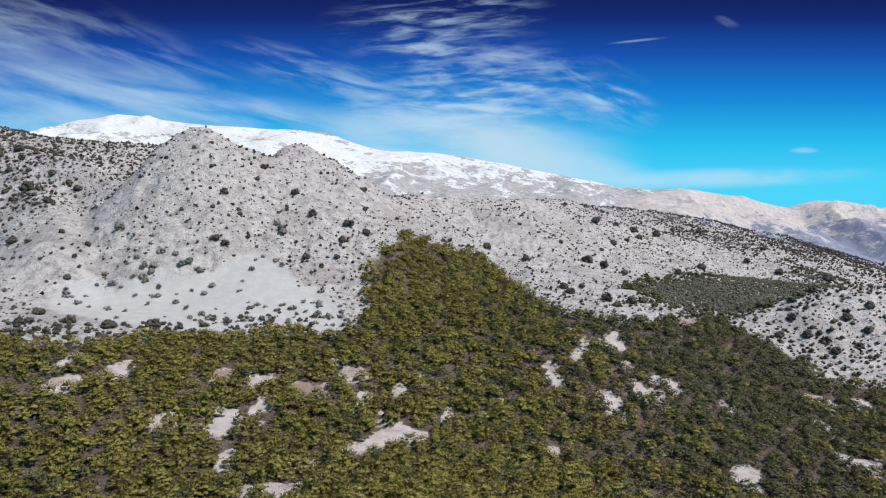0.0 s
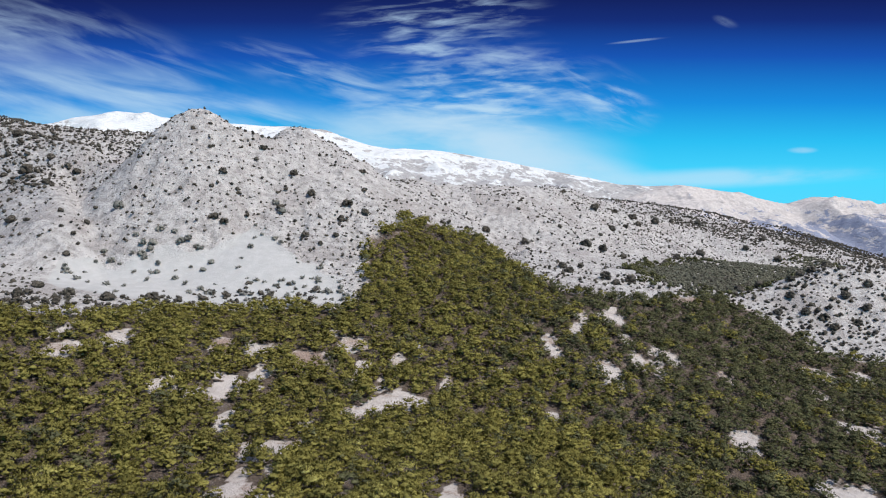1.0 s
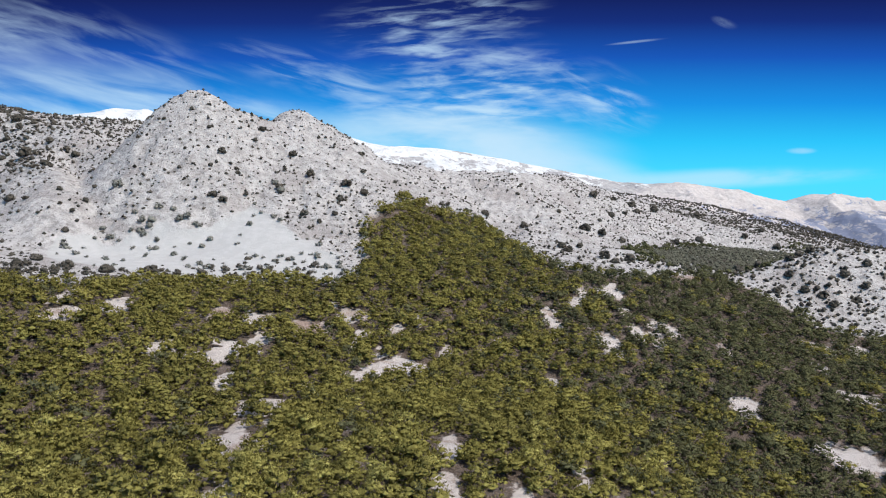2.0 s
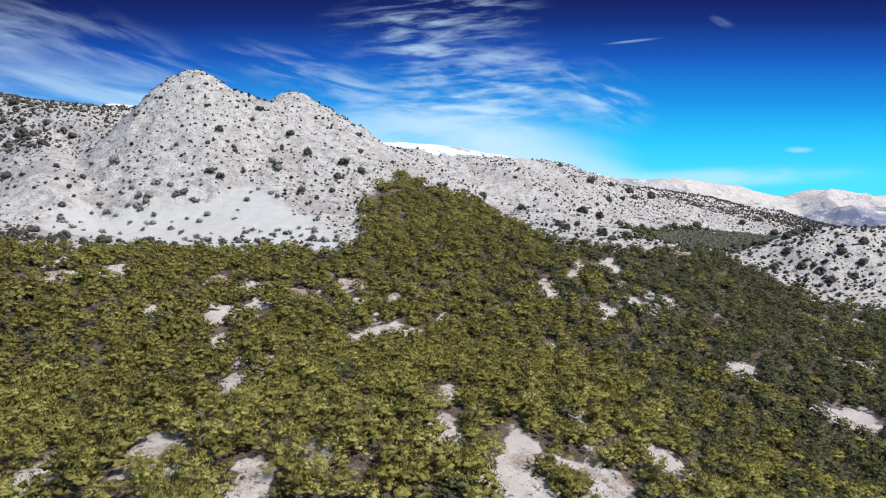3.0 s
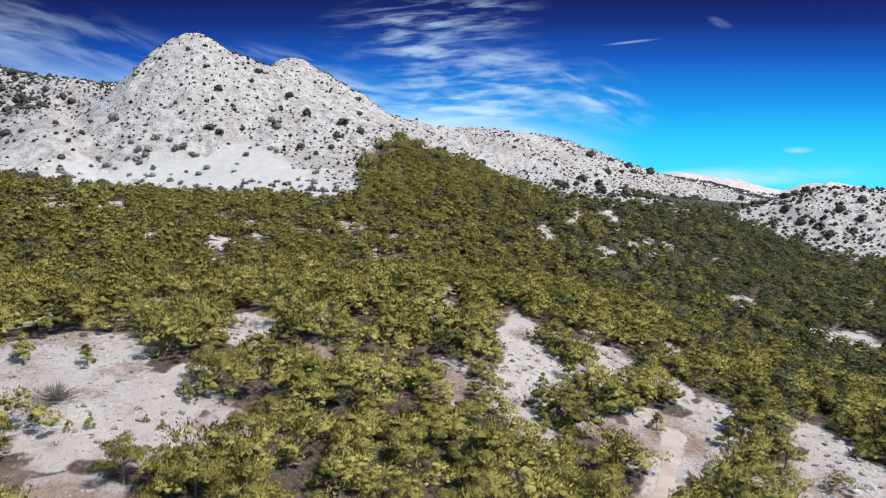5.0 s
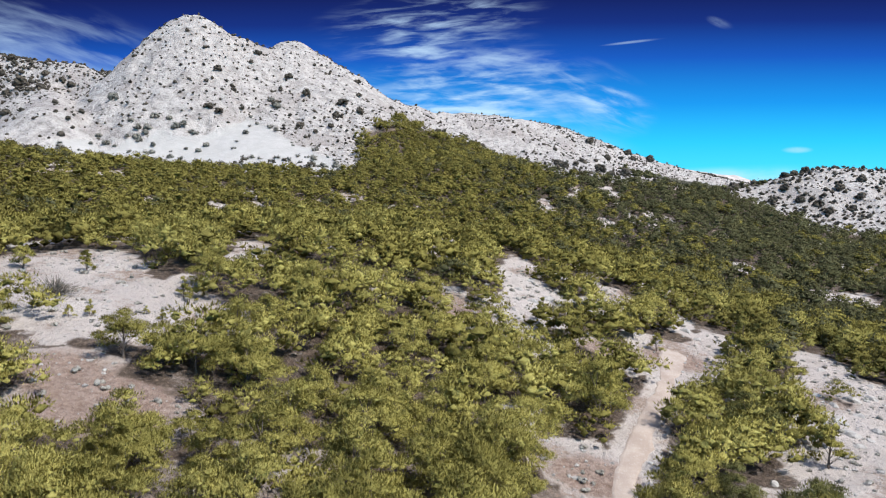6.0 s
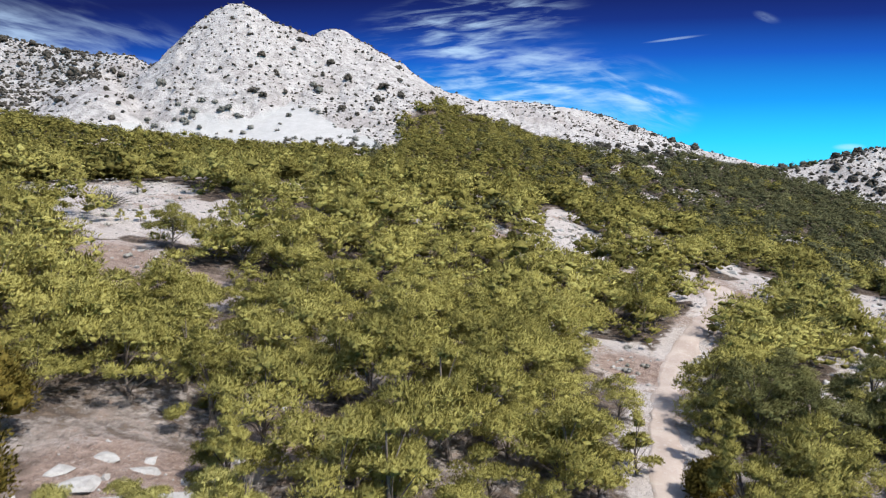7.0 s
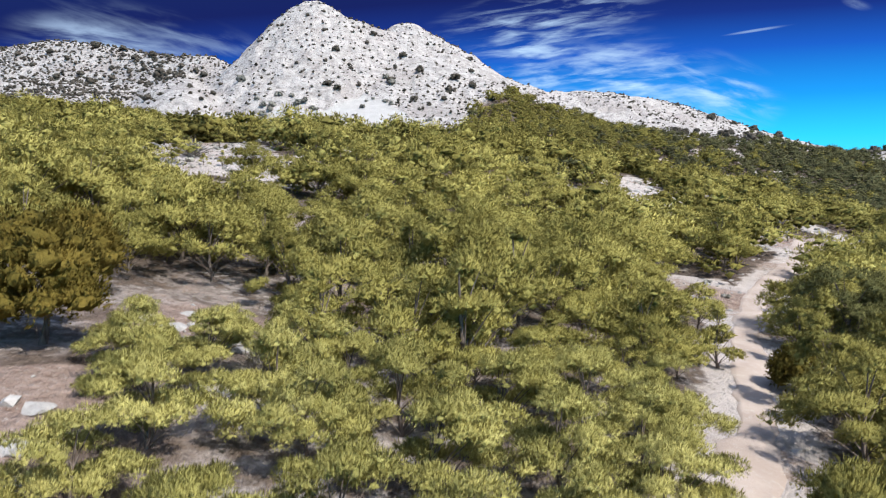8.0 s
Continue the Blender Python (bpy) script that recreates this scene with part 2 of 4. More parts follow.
GROUND, TRAIL = ground_material(), trail_material()
PINE = leaf_material("pine_needles", (0.145, 0.136, 0.041), (0.365, 0.338, 0.103), (0.54, 0.496, 0.165), (0.33, 0.308, 0.10), 0.2, 10.0)
DARK_PINE = leaf_material("dark_green_pine_needles", (0.075, 0.080, 0.034), (0.165, 0.168, 0.066), (0.265, 0.262, 0.105), (0.15, 0.152, 0.066), 0.2, 10.0)
# darker copy of PINE: the upper wood's dimmer light is put into the colour
DIMMED_PINE = leaf_material("older_dull_pine_needles", (0.08, 0.073, 0.024), (0.198, 0.18, 0.053), (0.312, 0.283, 0.085), (0.17, 0.156, 0.052), 0.2, 5.0)
# paler copy of PINE: extra light for the foreground crowns, put into the colour
BRIGHTENED_PINE = leaf_material("pale_young_pine_shoots", (0.21, 0.20, 0.066), (0.47, 0.442, 0.15), (0.62, 0.58, 0.215), (0.42, 0.40, 0.145), 0.2, 10.0)
SCRUB = leaf_material("dark_oak_scrub", (0.058, 0.061, 0.033), (0.112, 0.115, 0.058), (0.172, 0.172, 0.088), (0.104, 0.108, 0.064), 0.25, 3.0)
SHRUB = leaf_material("grey_green_shrub", (0.05, 0.047, 0.04), (0.095, 0.087, 0.073), (0.155, 0.138, 0.118), (0.095, 0.086, 0.074), 0.15, 3.0)
VALLEY = leaf_material("grey_olive_valley_scrub", (0.08, 0.08, 0.064), (0.125, 0.125, 0.096), (0.17, 0.168, 0.127), (0.12, 0.12, 0.097), 0.15, 3.0)
SAGE = leaf_material("grey_sage_bush", (0.13, 0.13, 0.114), (0.21, 0.21, 0.19), (0.29, 0.285, 0.255), (0.20, 0.20, 0.175), 0.15, 3.0)
RUSSET = leaf_material("russet_oak_leaves", (0.07, 0.058, 0.018), (0.17, 0.135, 0.034), (0.27, 0.205, 0.052), (0.155, 0.135, 0.036), 0.3)
TWIG = leaf_material("grey_dead_twigs", (0.16, 0.145, 0.125), (0.25, 0.23, 0.20), (0.34, 0.31, 0.28), (0.22, 0.20, 0.17), 0.1)
BARK = bark_material("grey_brown_pine_bark", (0.10, 0.08, 0.065), (0.24, 0.20, 0.175))
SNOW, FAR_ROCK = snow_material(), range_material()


# ---- lie of the land: heights in metres over the trail's foot ----
def lattice_noise(x, y, size, seed):
    """Smooth random heights between -1 and 1, with features about size metres wide."""
    table = np.random.RandomState(seed).rand(256, 256) * 2 - 1
    u, v = np.asarray(x, float) / size, np.asarray(y, float) / size
    i, j = np.floor(u).astype(int), np.floor(v).astype(int)
    f, g = u - i, v - j
    f, g = f * f * f * (f * (f * 6 - 15) + 10), g * g * g * (g * (g * 6 - 15) + 10)
    i0, i1, j0, j1 = i & 255, (i + 1) & 255, j & 255, (j + 1) & 255
    low = table[i0, j0] * (1 - f) + table[i1, j0] * f
    high = table[i0, j1] * (1 - f) + table[i1, j1] * f
    return low * (1 - g) + high * g


def layered(x, y, size, seed, octaves=4, ridged=False):
    total, weight, sum_w = 0, 1.0, 0.0
    c, s = math.cos(0.6), math.sin(0.6)
    for k in range(octaves):
        n = lattice_noise(x + 37 * k, y - 53 * k, size, seed + k)
        total = total + weight * (1 - 2 * np.abs(n) if ridged else n)
        sum_w += weight
        weight, size = weight * 0.5, size * 0.5
        x, y = c * x - s * y, s * x + c * y
    return total / sum_w


def step(a, b, v):
    q = np.clip((v - a) / (b - a), 0, 1)
    return q * q * (3 - 2 * q)


# swells and hollows of the pine slope: a tilted plane, then rows of broad humps
PLANE = (5.2, -10.6, 16.5)
NEAR_X, NEAR_Y, NEAR_WIDE = (-40, -5, 30), (20, 60, 100), 30
NEAR_HUMPS = [(-0, -0.6, -3.8), (1.1, -3.9, -2.5), (3.8, -0.5, -5.3)]
FAR_X, FAR_Y, FAR_WIDE = (-140, -60, 15, 90, 165), (140, 215, 290, 365), 52
FAR_HUMPS = [(-4.6, -7.4, 12.5, -14.2, -1.3), (6.6, -6.4, -9.7, -5.1, -2.5), (-4, 1.4, 0.9, 0.6, -10.1), (-4.1, 3.3, 4.7, 5.8, 3.8)]

# crest lines of the hills: steepness, roundness of the crest, then the crest itself
CRESTS = [
    (0.45, 10, [(-700, 720, 222), (-560, 690, 214), (-386, 622, 197), (-340, 600, 185), (-296, 590, 179), (-270, 605, 179), (-235, 625, 180), (-170, 640, 170)]),
    (0.86, 7, [(-520, 560, 194), (-400, 530, 190), (-345, 512, 179), (-305, 500, 167), (-262, 470, 153), (-228, 452, 147), (-200, 432, 133), (-178, 412, 129)]),
    (1.22, 5, [(-178, 412, 125), (-170, 402, 124.5), (-164, 396, 126), (-158, 394, 131), (-153, 393, 138.5), (-149, 393, 147.5), (-144, 393, 153.8), (-137, 394, 157), (-131, 395, 157), (-125, 396, 154.4), (-121, 397, 150.6), (-115, 400, 148.5), (-106, 402, 146), (-96, 408, 143), (-94, 424, 147), (-88.5, 432, 153.2)]),
    (0.84, 6, [(-88.5, 432, 153.2), (-85, 434, 153), (-80, 436, 150.4), (-70.5, 438, 146), (-53, 439, 135.5), (-43, 442, 127.5), (-34, 448, 122.5)]),
    (0.66, 8, [(-34, 448, 122.5), (-30, 480, 126), (-21, 512, 130.5), (-6, 522, 127), (20, 527, 126.5), (40, 532, 126.2), (70, 570, 129.2), (106, 620, 132.6), (130, 622, 124.2), (160, 638, 116.5), (188, 648, 109), (240, 640, 92), (330, 620, 68)]),
    (0.85, 8, [(-236, 428, 131), (-224, 404, 121.5), (-198, 368, 109), (-179, 337, 97)]),
    (0.40, 12, [(40, 960, 160), (200, 980, 150), (290, 1000, 143), (329, 1000, 137), (361, 1000, 133), (392, 1000, 125), (416, 990, 117), (448, 980, 112), (520, 940, 84), (620, 900, 50)]),
    (0.7, 12, [(158, 372, 56), (187, 380, 63), (214, 392, 69), (250, 402, 68), (300, 400, 70), (380, 390, 74)]),
    (0.6, 7, [(48, 392, 79), (66, 394, 77.5), (80, 378, 70), (100, 384, 68), (118, 390, 62)]),
]
SCREE = [(-167, 297), (-159, 312), (-143, 316), (-132, 320), (-121, 323), (-108, 325), (-98, 333), (-91, 346), (-86, 341), (-78, 337), (-72, 331), (-63, 326), (-54, 319), (-45, 312), (-38, 303), (-40, 288), (-62, 280), (-90, 276), (-120, 272), (-150, 276)]


def crest_height(x, y):
    """Height of the hills alone and how far down from the crest each place lies."""
    best, away = np.full(np.shape(x), -400.0), np.full(np.shape(x), 900.0)
    for slope, round_, line in CRESTS:
        for (x0, y0, z0), (x1, y1, z1) in zip(line, line[1:]):
            dx, dy = x1 - x0, y1 - y0
            q = np.clip(((x - x0) * dx + (y - y0) * dy) / (dx * dx + dy * dy), 0, 1)
            d = np.hypot(x - x0 - q * dx, y - y0 - q * dy)
            far = np.sqrt(d * d + round_ * round_) - round_
            h = z0 + q * (z1 - z0) - slope * far * (1 - 0.0011 * np.minimum(far, 160))
            best = np.maximum(best, h)
            away = np.minimum(away, d)
    return best, away


def inside(x, y, polygon):
    """Distance in metres to the polygon's edge, positive within."""
    near, odd = np.full(np.shape(x), 1e9), np.zeros(np.shape(x), bool)
    for (x0, y0), (x1, y1) in zip(polygon, polygon[1:] + polygon[:1]):
        dx, dy = x1 - x0, y1 - y0
        q = np.clip(((x - x0) * dx + (y - y0) * dy) / (dx * dx + dy * dy), 0, 1)
        near = np.minimum(near, np.hypot(x - x0 - q * dx, y - y0 - q * dy))
        cross = (y0 > y) != (y1 > y)
        odd ^= cross & (x < x0 + (y - y0) * dx / (dy if dy else 1e-9))
    return np.where(odd, near, -near)


def land(x, y):
    """Height of the ground, and of how much of it is bare hill (0 to 1)."""
    x, y = np.asarray(x, float), np.asarray(y, float)
    xc, yc = np.clip(x, -330, 420), np.clip(y, -160, 520)
    base = PLANE[0] + PLANE[1] * xc / 100 + PLANE[2] * yc / 100
    for (xs, ys, wide, humps) in ((NEAR_X, NEAR_Y, NEAR_WIDE, NEAR_HUMPS), (FAR_X, FAR_Y, FAR_WIDE, FAR_HUMPS)):
        for cy, row in zip(ys, humps):
            for cx, a in zip(xs, row):
                base = base + a * np.exp(-((x - cx) ** 2 + (y - cy) ** 2) / (2 * wide * wide))
    hill, away = crest_height(x, y)
    k = 6.0
    q = np.clip(0.5 + 0.5 * (hill - base) / k, 0, 1)
    z = base * (1 - q) + hill * q + k * q * (1 - q)
    bare = step(-4, 8, hill - base)
    scree = step(-4, 5, inside(x, y, SCREE) + 3 * lattice_noise(x, y, 9, 71))
    rough = bare * (1 - scree) * (0.45 + 0.55 * step(2, 30, away))
    z = z + rough * (2.6 * (layered(x, y, 34, 11, 4, True) - 0.3) + 2.3 * (layered(x, y, 10, 23, 3, True) - 0.3) + 0.9 * (layered(x, y, 5.5, 83, 2, True) - 0.3))
    z = z + (1 - rough) * (1 - scree) * 0.5 * layered(x, y, 14, 31, 3)
    return z, bare, scree

# ---- where woods, bare spots and the trail lie (metres in plan) ----
WOOD = [(-330, 205), (-142, 227), (-135, 235), (-116, 248), (-102, 262), (-79, 273), (-64, 282), (-42, 287), (-35, 296), (-33, 322), (-37, 341), (-36, 353), (-26, 371),
        (-14, 400), (2, 406), (22, 414), (34, 402), (38, 365), (48, 349), (56, 330), (73, 331), (82, 330), (104, 342), (122, 356), (138, 364), (150, 352), (158, 338), (166, 328), (166, 314),
        (191, 306), (300, 296), (480, 290), (480, -70), (-330, -70)]
VALLEY_SCRUB = [(112, 372), (116, 400), (126, 440), (150, 470), (184, 500), (226, 540), (300, 600), (372, 690), (330, 600), (262, 512), (226, 462), (196, 424), (172, 398), (152, 374), (140, 384), (126, 362)]
# bare spots: middle and half sizes
BARE_UPPER = [(-14.8, 220.8, 8.2, 12), (-24, 209, 6, 4.8), (2, 240.6, 2.4, 7), (-64.3, 211.7, 4.7, 12.5), (-58, 193, 2, 7.9), (-57.5, 225, 3.8, 6.7), (-45.4, 242, 5.2, 7), (-27, 243.5, 2, 9.7), (-32.3, 258.5, 5.9, 7.4),
              (-40.3, 266, 1.7, 8.7), (-63, 243.6, 5.3, 5.7), (-74, 240.8, 3.1, 6.3), (-15.3, 250.7, 2.5, 6.1), (-8.2, 263, 2.1, 8.1), (-42.6, 175, 6.4, 7.1), (-37.4, 194, 2, 4.9), (-112, 213.5, 4.3, 7.3), (-120, 223, 2, 10.4),
              (-104, 228.5, 3.1, 7.2), (-80.5, 205, 2.7, 6), (-72, 204.4, 2.1, 5.3)]
BARE_EAST = [(42.3, 272.4, 4, 9.6), (60.2, 258.6, 5.6, 11.4), (72.6, 308.3, 6.1, 11.6), (58.6, 304.3, 4.5, 10.5), (74.8, 270, 3.4, 7.3), (84.6, 281, 3.6, 7.7), (90, 279, 3.3, 7), (81.4, 266.8, 2.3, 8), (107.3, 267.8, 2.4, 6.5),
             (154, 287, 7.9, 8.6), (171.7, 290.3, 6.8, 8.5), (142, 268.8, 3.7, 7.9), (139, 236.7, 4.5, 6.8), (34.8, 222.4, 2.2, 5.9), (20, 249, 2.5, 5.1), (35.6, 294, 1.9, 9.7), (121.4, 352, 9, 12.4), (74.2, 288.6, 2.4, 7.7), (54.8, 290, 3.3, 7.2)]
BARE_MIDDLE = [(-41, 141, 4.4, 14), (-35.7, 116.7, 1.5, 7.7), (-42.3, 107.4, 1.9, 7.9), (-55.2, 96.7, 2.2, 7), (-26, 95.4, 3.3, 7.3), (1, 124.6, 2, 10), (3, 145, 1.5, 7), (14.8, 125, 1.8, 8.4),
               (28.8, 141.4, 1.7, 8), (-6.6, 96.7, 1.5, 4.6), (-15.7, 94.3, 2.4, 4), (-17.7, 109.3, 1.7, 4.7), (2, 94, 3.8, 6), (43.2, 131.4, 2.4, 7.5), (111.4, 195.7, 6.4, 7), (142, 239, 4.5, 10), (95.5, 223, 2, 7)]
BARE_NEAR = [(-36, 77.5, 10.5, 12), (-28, 76, 5, 9.5), (-47, 77, 7, 9), (-31, 66.5, 9, 5.5), (-23.5, 68, 4, 6.5), (16.7, 112, 6.5, 10), (27, 116, 5, 9.5), (10, 94.4, 2.6, 11), (12.4, 101, 3.2, 9), (-24, 51.6, 5.2, 4.2), (-28.5, 55.5, 3, 4), (31, 94, 5, 8), (39, 102.5, 4, 12),
             (10.5, 60.4, 2.8, 4.4), (13.4, 58.4, 2.2, 5), (8, 66, 1.6, 4.4), (50, 87.4, 6, 8), (44.4, 76, 8, 9), (55, 102.6, 2.6, 9), (23.2, 90.8, 3, 5.3), (33, 57.5, 6, 7), (30, 52, 4, 5), (41, 66, 4.5, 6),
             (-14.0, 27.3, 2.6, 2.6), (-7.1, 34, 1.7, 2.6), (-13.8, 15.0, 2.2, 3.6), (-9.3, 20, 1.2, 1.6), (-9.3, 50, 1.4, 2.7)]
BARE = BARE_UPPER + [(x, y, 0.72 * rx, 0.8 * ry) for x, y, rx, ry in BARE_EAST] + [(x, y, 1.3 * rx, 1.15 * ry) for x, y, rx, ry in BARE_MIDDLE + BARE_NEAR]
TRAIL_LINE = [(1.5, 8), (5.0, 20), (8.4, 31), (10.4, 40), (12.4, 49), (15.8, 59), (20.3, 69), (25.2, 79.5), (28.8, 88), (31.0, 94), (33.5, 99)]


def openness(x, y):
    """1 on bare spots, falling to 0 at their rims."""
    best = np.zeros(np.shape(x))
    wobble = 0.75 * layered(x, y, 9, 91, 3) + 0.75 * layered(x, y, 4, 95, 2)
    for cx, cy, rx, ry in BARE:
        r = np.hypot((x - cx) / rx, (y - cy) / ry) + wobble * min(1.0, ry / 9)
        best = np.maximum(best, 1 - step(0.62, 1.02, r))
    return best


# clearings of reddish earth: middle and half width
RED_EARTH = [(-24, 51.6, 7), (-29, 55, 5), (-14, 26, 5), (-13.6, 15, 6), (-8, 34, 4), (2, 94, 6), (-15.7, 94, 5), (23, 91, 5), (31, 93, 5), (-45.4, 242, 8), (-74, 241, 6), (121, 352, 12), (-6.6, 97, 4), (13, 58, 4)]


def reddish(x, y):
    best = np.zeros(np.shape(x))
    for cx, cy, wide in RED_EARTH:
        best = np.maximum(best, np.exp(-((x - cx) ** 2 + (y - cy) ** 2) / wide ** 2))
    return best


def trail_gap(x, y):
    near = np.full(np.shape(x), 1e9)
    for (x0, y0), (x1, y1) in zip(TRAIL_LINE, TRAIL_LINE[1:]):
        dx, dy = x1 - x0, y1 - y0
        q = np.clip(((x - x0) * dx + (y - y0) * dy) / (dx * dx + dy * dy), 0, 1)
        near = np.minimum(near, np.hypot(x - x0 - q * dx, y - y0 - q * dy))
    return near


def height(x, y):
    return float(land(np.array([x]), np.array([y]))[0][0])


# ---- the large structure ----
def spaced(fine_from, fine_to, gap, low, high, growth):
    mid = list(np.arange(fine_from, fine_to + gap / 2, gap))
    out, g, v = [], gap, fine_to
    while v < high:
        g *= growth
        v += g
        out.append(min(v, high))
    down, g, v = [], gap, fine_from
    while v > low:
        g *= growth
        v -= g
        down.append(max(v, low))
    return np.array(down[::-1] + mid + out)


def grid_mesh(name, xs, ys, zs):
    """One sheet of quads over the plan; zs has a row for each y."""
    gx, gy = np.meshgrid(xs, ys)
    co = np.stack([gx, gy, zs], -1).reshape(-1, 3)
    w, h = len(xs), len(ys)
    a = (np.arange(h - 1)[:, None] * w + np.arange(w - 1)).reshape(-1)
    quads = np.stack([a, a + 1, a + 1 + w, a + w], -1)
    return raw_mesh(name, co, quads)


def raw_mesh(name, co, faces, smooth=True):
    me = bpy.data.meshes.new(name)
    co, faces = np.asarray(co, np.float32), np.asarray(faces, np.int32)
    k = faces.shape[1]
    me.vertices.add(len(co))
    me.vertices.foreach_set("co", co.reshape(-1))
    me.loops.add(faces.size)
    me.loops.foreach_set("vertex_index", faces.reshape(-1))
    me.polygons.add(len(faces))
    me.polygons.foreach_set("loop_start", np.arange(0, faces.size, k, dtype=np.int32))
    me.polygons.foreach_set("use_smooth", np.full(len(faces), smooth))
    me.update(calc_edges=True)
    return me


def build_ground():
    xs, ys = spaced(-230, 240, 2.2, -4800, 4800, 1.08), spaced(0, 560, 2.1, -3000, 4800, 1.06)
    xs = np.unique(np.concatenate([xs[np.abs(xs) > 71], np.arange(-70, 70.5, 1.15)]))
    ys = np.unique(np.concatenate([ys[(ys < -1) | (ys > 121)], np.arange(0, 120.5, 1.15)]))
    gx, gy = np.meshgrid(xs, ys)
    z, bare, scree = land(gx, gy)
    far = step(900, 2000, np.hypot(gx, gy))
    z = z * (1 - far) + 20 * far
    me = grid_mesh("ground", xs, ys, z)
    wood = step(-5, 4, inside(gx, gy, WOOD)) * (1 - 0.9 * step(0.0, 0.45, openness(gx, gy))) * (1 - step(2.4, 1.2, trail_gap(gx, gy)))
    rocky = np.maximum(bare, step(8, -8, inside(gx, gy, WOOD)))
    near = 0.84 + 0.16 * step(28, 80, np.hypot(gx, gy))
    cover = np.stack([rocky * (1 - wood), scree, wood * 0.76 * near, reddish(gx, gy)], -1).reshape(-1, 4)
    layer = me.color_attributes.new("cover", "FLOAT_COLOR", "POINT")
    layer.data.foreach_set("color", cover.astype(np.float32).reshape(-1))
    me.materials.append(GROUND)
    return tagged(new("ground", me), "pale limestone mountainside with a grey scree fan and brown pine litter", "ground", kind="structure")


def build_trail():
    """A worn strip with two wheel ruts, laid on the slope."""
    pts = []
    for (x0, y0), (x1, y1) in zip(TRAIL_LINE, TRAIL_LINE[1:]):
        for q in np.linspace(0, 1, 8, endpoint=False):
            pts.append((x0 + q * (x1 - x0), y0 + q * (y1 - y0)))
    pts = np.array(pts)
    for _ in range(6):
        pts[1:-1] = (pts[:-2] + 2 * pts[1:-1] + pts[2:]) / 4
    way = np.gradient(pts, axis=0)
    side = np.stack([way[:, 1], -way[:, 0]], -1) / np.linalg.norm(way, axis=1)[:, None]
    across = np.linspace(-1, 1, 11)
    half = 1.1 + 0.35 * lattice_noise(pts[:, 1], pts[:, 0], 4, 5) + 1.4 * step(84, 99, pts[:, 1])
    x = pts[:, 0, None] + side[:, 0, None] * across * half[:, None]
    y = pts[:, 1, None] + side[:, 1, None] * across * half[:, None]
    ragged = 0.35 * np.abs(across) ** 2
    x = x + ragged * lattice_noise(x, y, 0.9, 15)
    y = y + ragged * lattice_noise(x, y, 0.9, 16)
    rut = -0.05 * np.exp(-((np.abs(across) - 0.5) / 0.16) ** 2) - 0.28 * np.abs(across) ** 6
    last = np.clip((np.arange(len(pts)) - len(pts) + 7) / 6, 0, 1)[:, None]
    z = land(x, y)[0] + 0.13 - 0.35 * last ** 2 + rut + 0.05 * lattice_noise(x, y, 0.8, 6)
    co = np.stack([x, y, z], -1).reshape(-1, 3)
    h, w = x.shape
    a = (np.arange(h - 1)[:, None] * w + np.arange(w - 1)).reshape(-1)
    me = raw_mesh("trail", co, np.stack([a, a + 1, a + 1 + w, a + w], -1))
    me.materials.append(TRAIL)
    return tagged(new("trail", me), "narrow pale dirt trail winding uphill between pines", "trail", kind="structure")


def build_range(name, label, crest, fall, rough, mat, seed):
    """A far mountain chain: its crest line and the slopes on either side."""
    crest = np.array(crest, float)
    xs = np.linspace(crest[0, 0], crest[-1, 0], 300)
    cy, cz = np.interp(xs, crest[:, 0], crest[:, 1]), np.interp(xs, crest[:, 0], crest[:, 2])
    for _ in range(3):
        cz[1:-1] = (cz[:-2] + 2 * cz[1:-1] + cz[2:]) / 4
    off = np.concatenate([-np.linspace(1, 0, 80) ** 1.4 * 900, np.linspace(0, 1, 14)[1:] * 500])
    x = np.broadcast_to(xs, (len(off), len(xs)))
    y = cy[None, :] + off[:, None]
    d = np.abs(off)[:, None]
    grow = step(0, 120, d)
    z = cz[None, :] - fall * (np.sqrt(d * d + 900) - 30) + rough * (0.12 + 0.88 * grow) * (layered(x, y, 260, seed, 6, True) - 0.35)
    z = np.maximum(z, -60)
    co = np.stack([x, y, z], -1).reshape(-1, 3)
    h, w = z.shape
    a = (np.arange(h - 1)[:, None] * w + np.arange(w - 1)).reshape(-1)
    me = raw_mesh(name, co, np.stack([a, a + 1, a + 1 + w, a + w], -1))
    me.materials.append(mat)
    return tagged(new(name, me), label, "mountains", kind="structure")


build_ground()
build_trail()
build_range("snow_mountain", "long snow-covered mountain ridge with bare grey rock patches", [
    (-1500, 1600, 300), (-1200, 1650, 330), (-940, 1700, 368), (-860, 1720, 395), (-775, 1740, 417), (-655, 1850, 416), (-520, 1950, 421), (-415, 2050, 431), (-375, 2110, 436),
    (-335, 2150, 434), (-235, 2200, 404), (-150, 2250, 393), (-26, 2290, 400), (124, 2350, 386), (317, 2400, 354), (509, 2400, 318), (604, 2400, 294), (700, 2420, 292), (776, 2440, 299), (900, 2480, 270), (1100, 2520, 220)],
    0.34, 40, SNOW, 201)
build_range("far_mountain", "distant bare pinkish-grey mountains with scrub tinted blue for haze", [
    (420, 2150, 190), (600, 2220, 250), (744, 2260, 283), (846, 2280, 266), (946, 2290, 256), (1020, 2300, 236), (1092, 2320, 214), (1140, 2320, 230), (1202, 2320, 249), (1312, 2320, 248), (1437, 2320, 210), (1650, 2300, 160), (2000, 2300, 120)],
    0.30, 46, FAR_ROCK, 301)

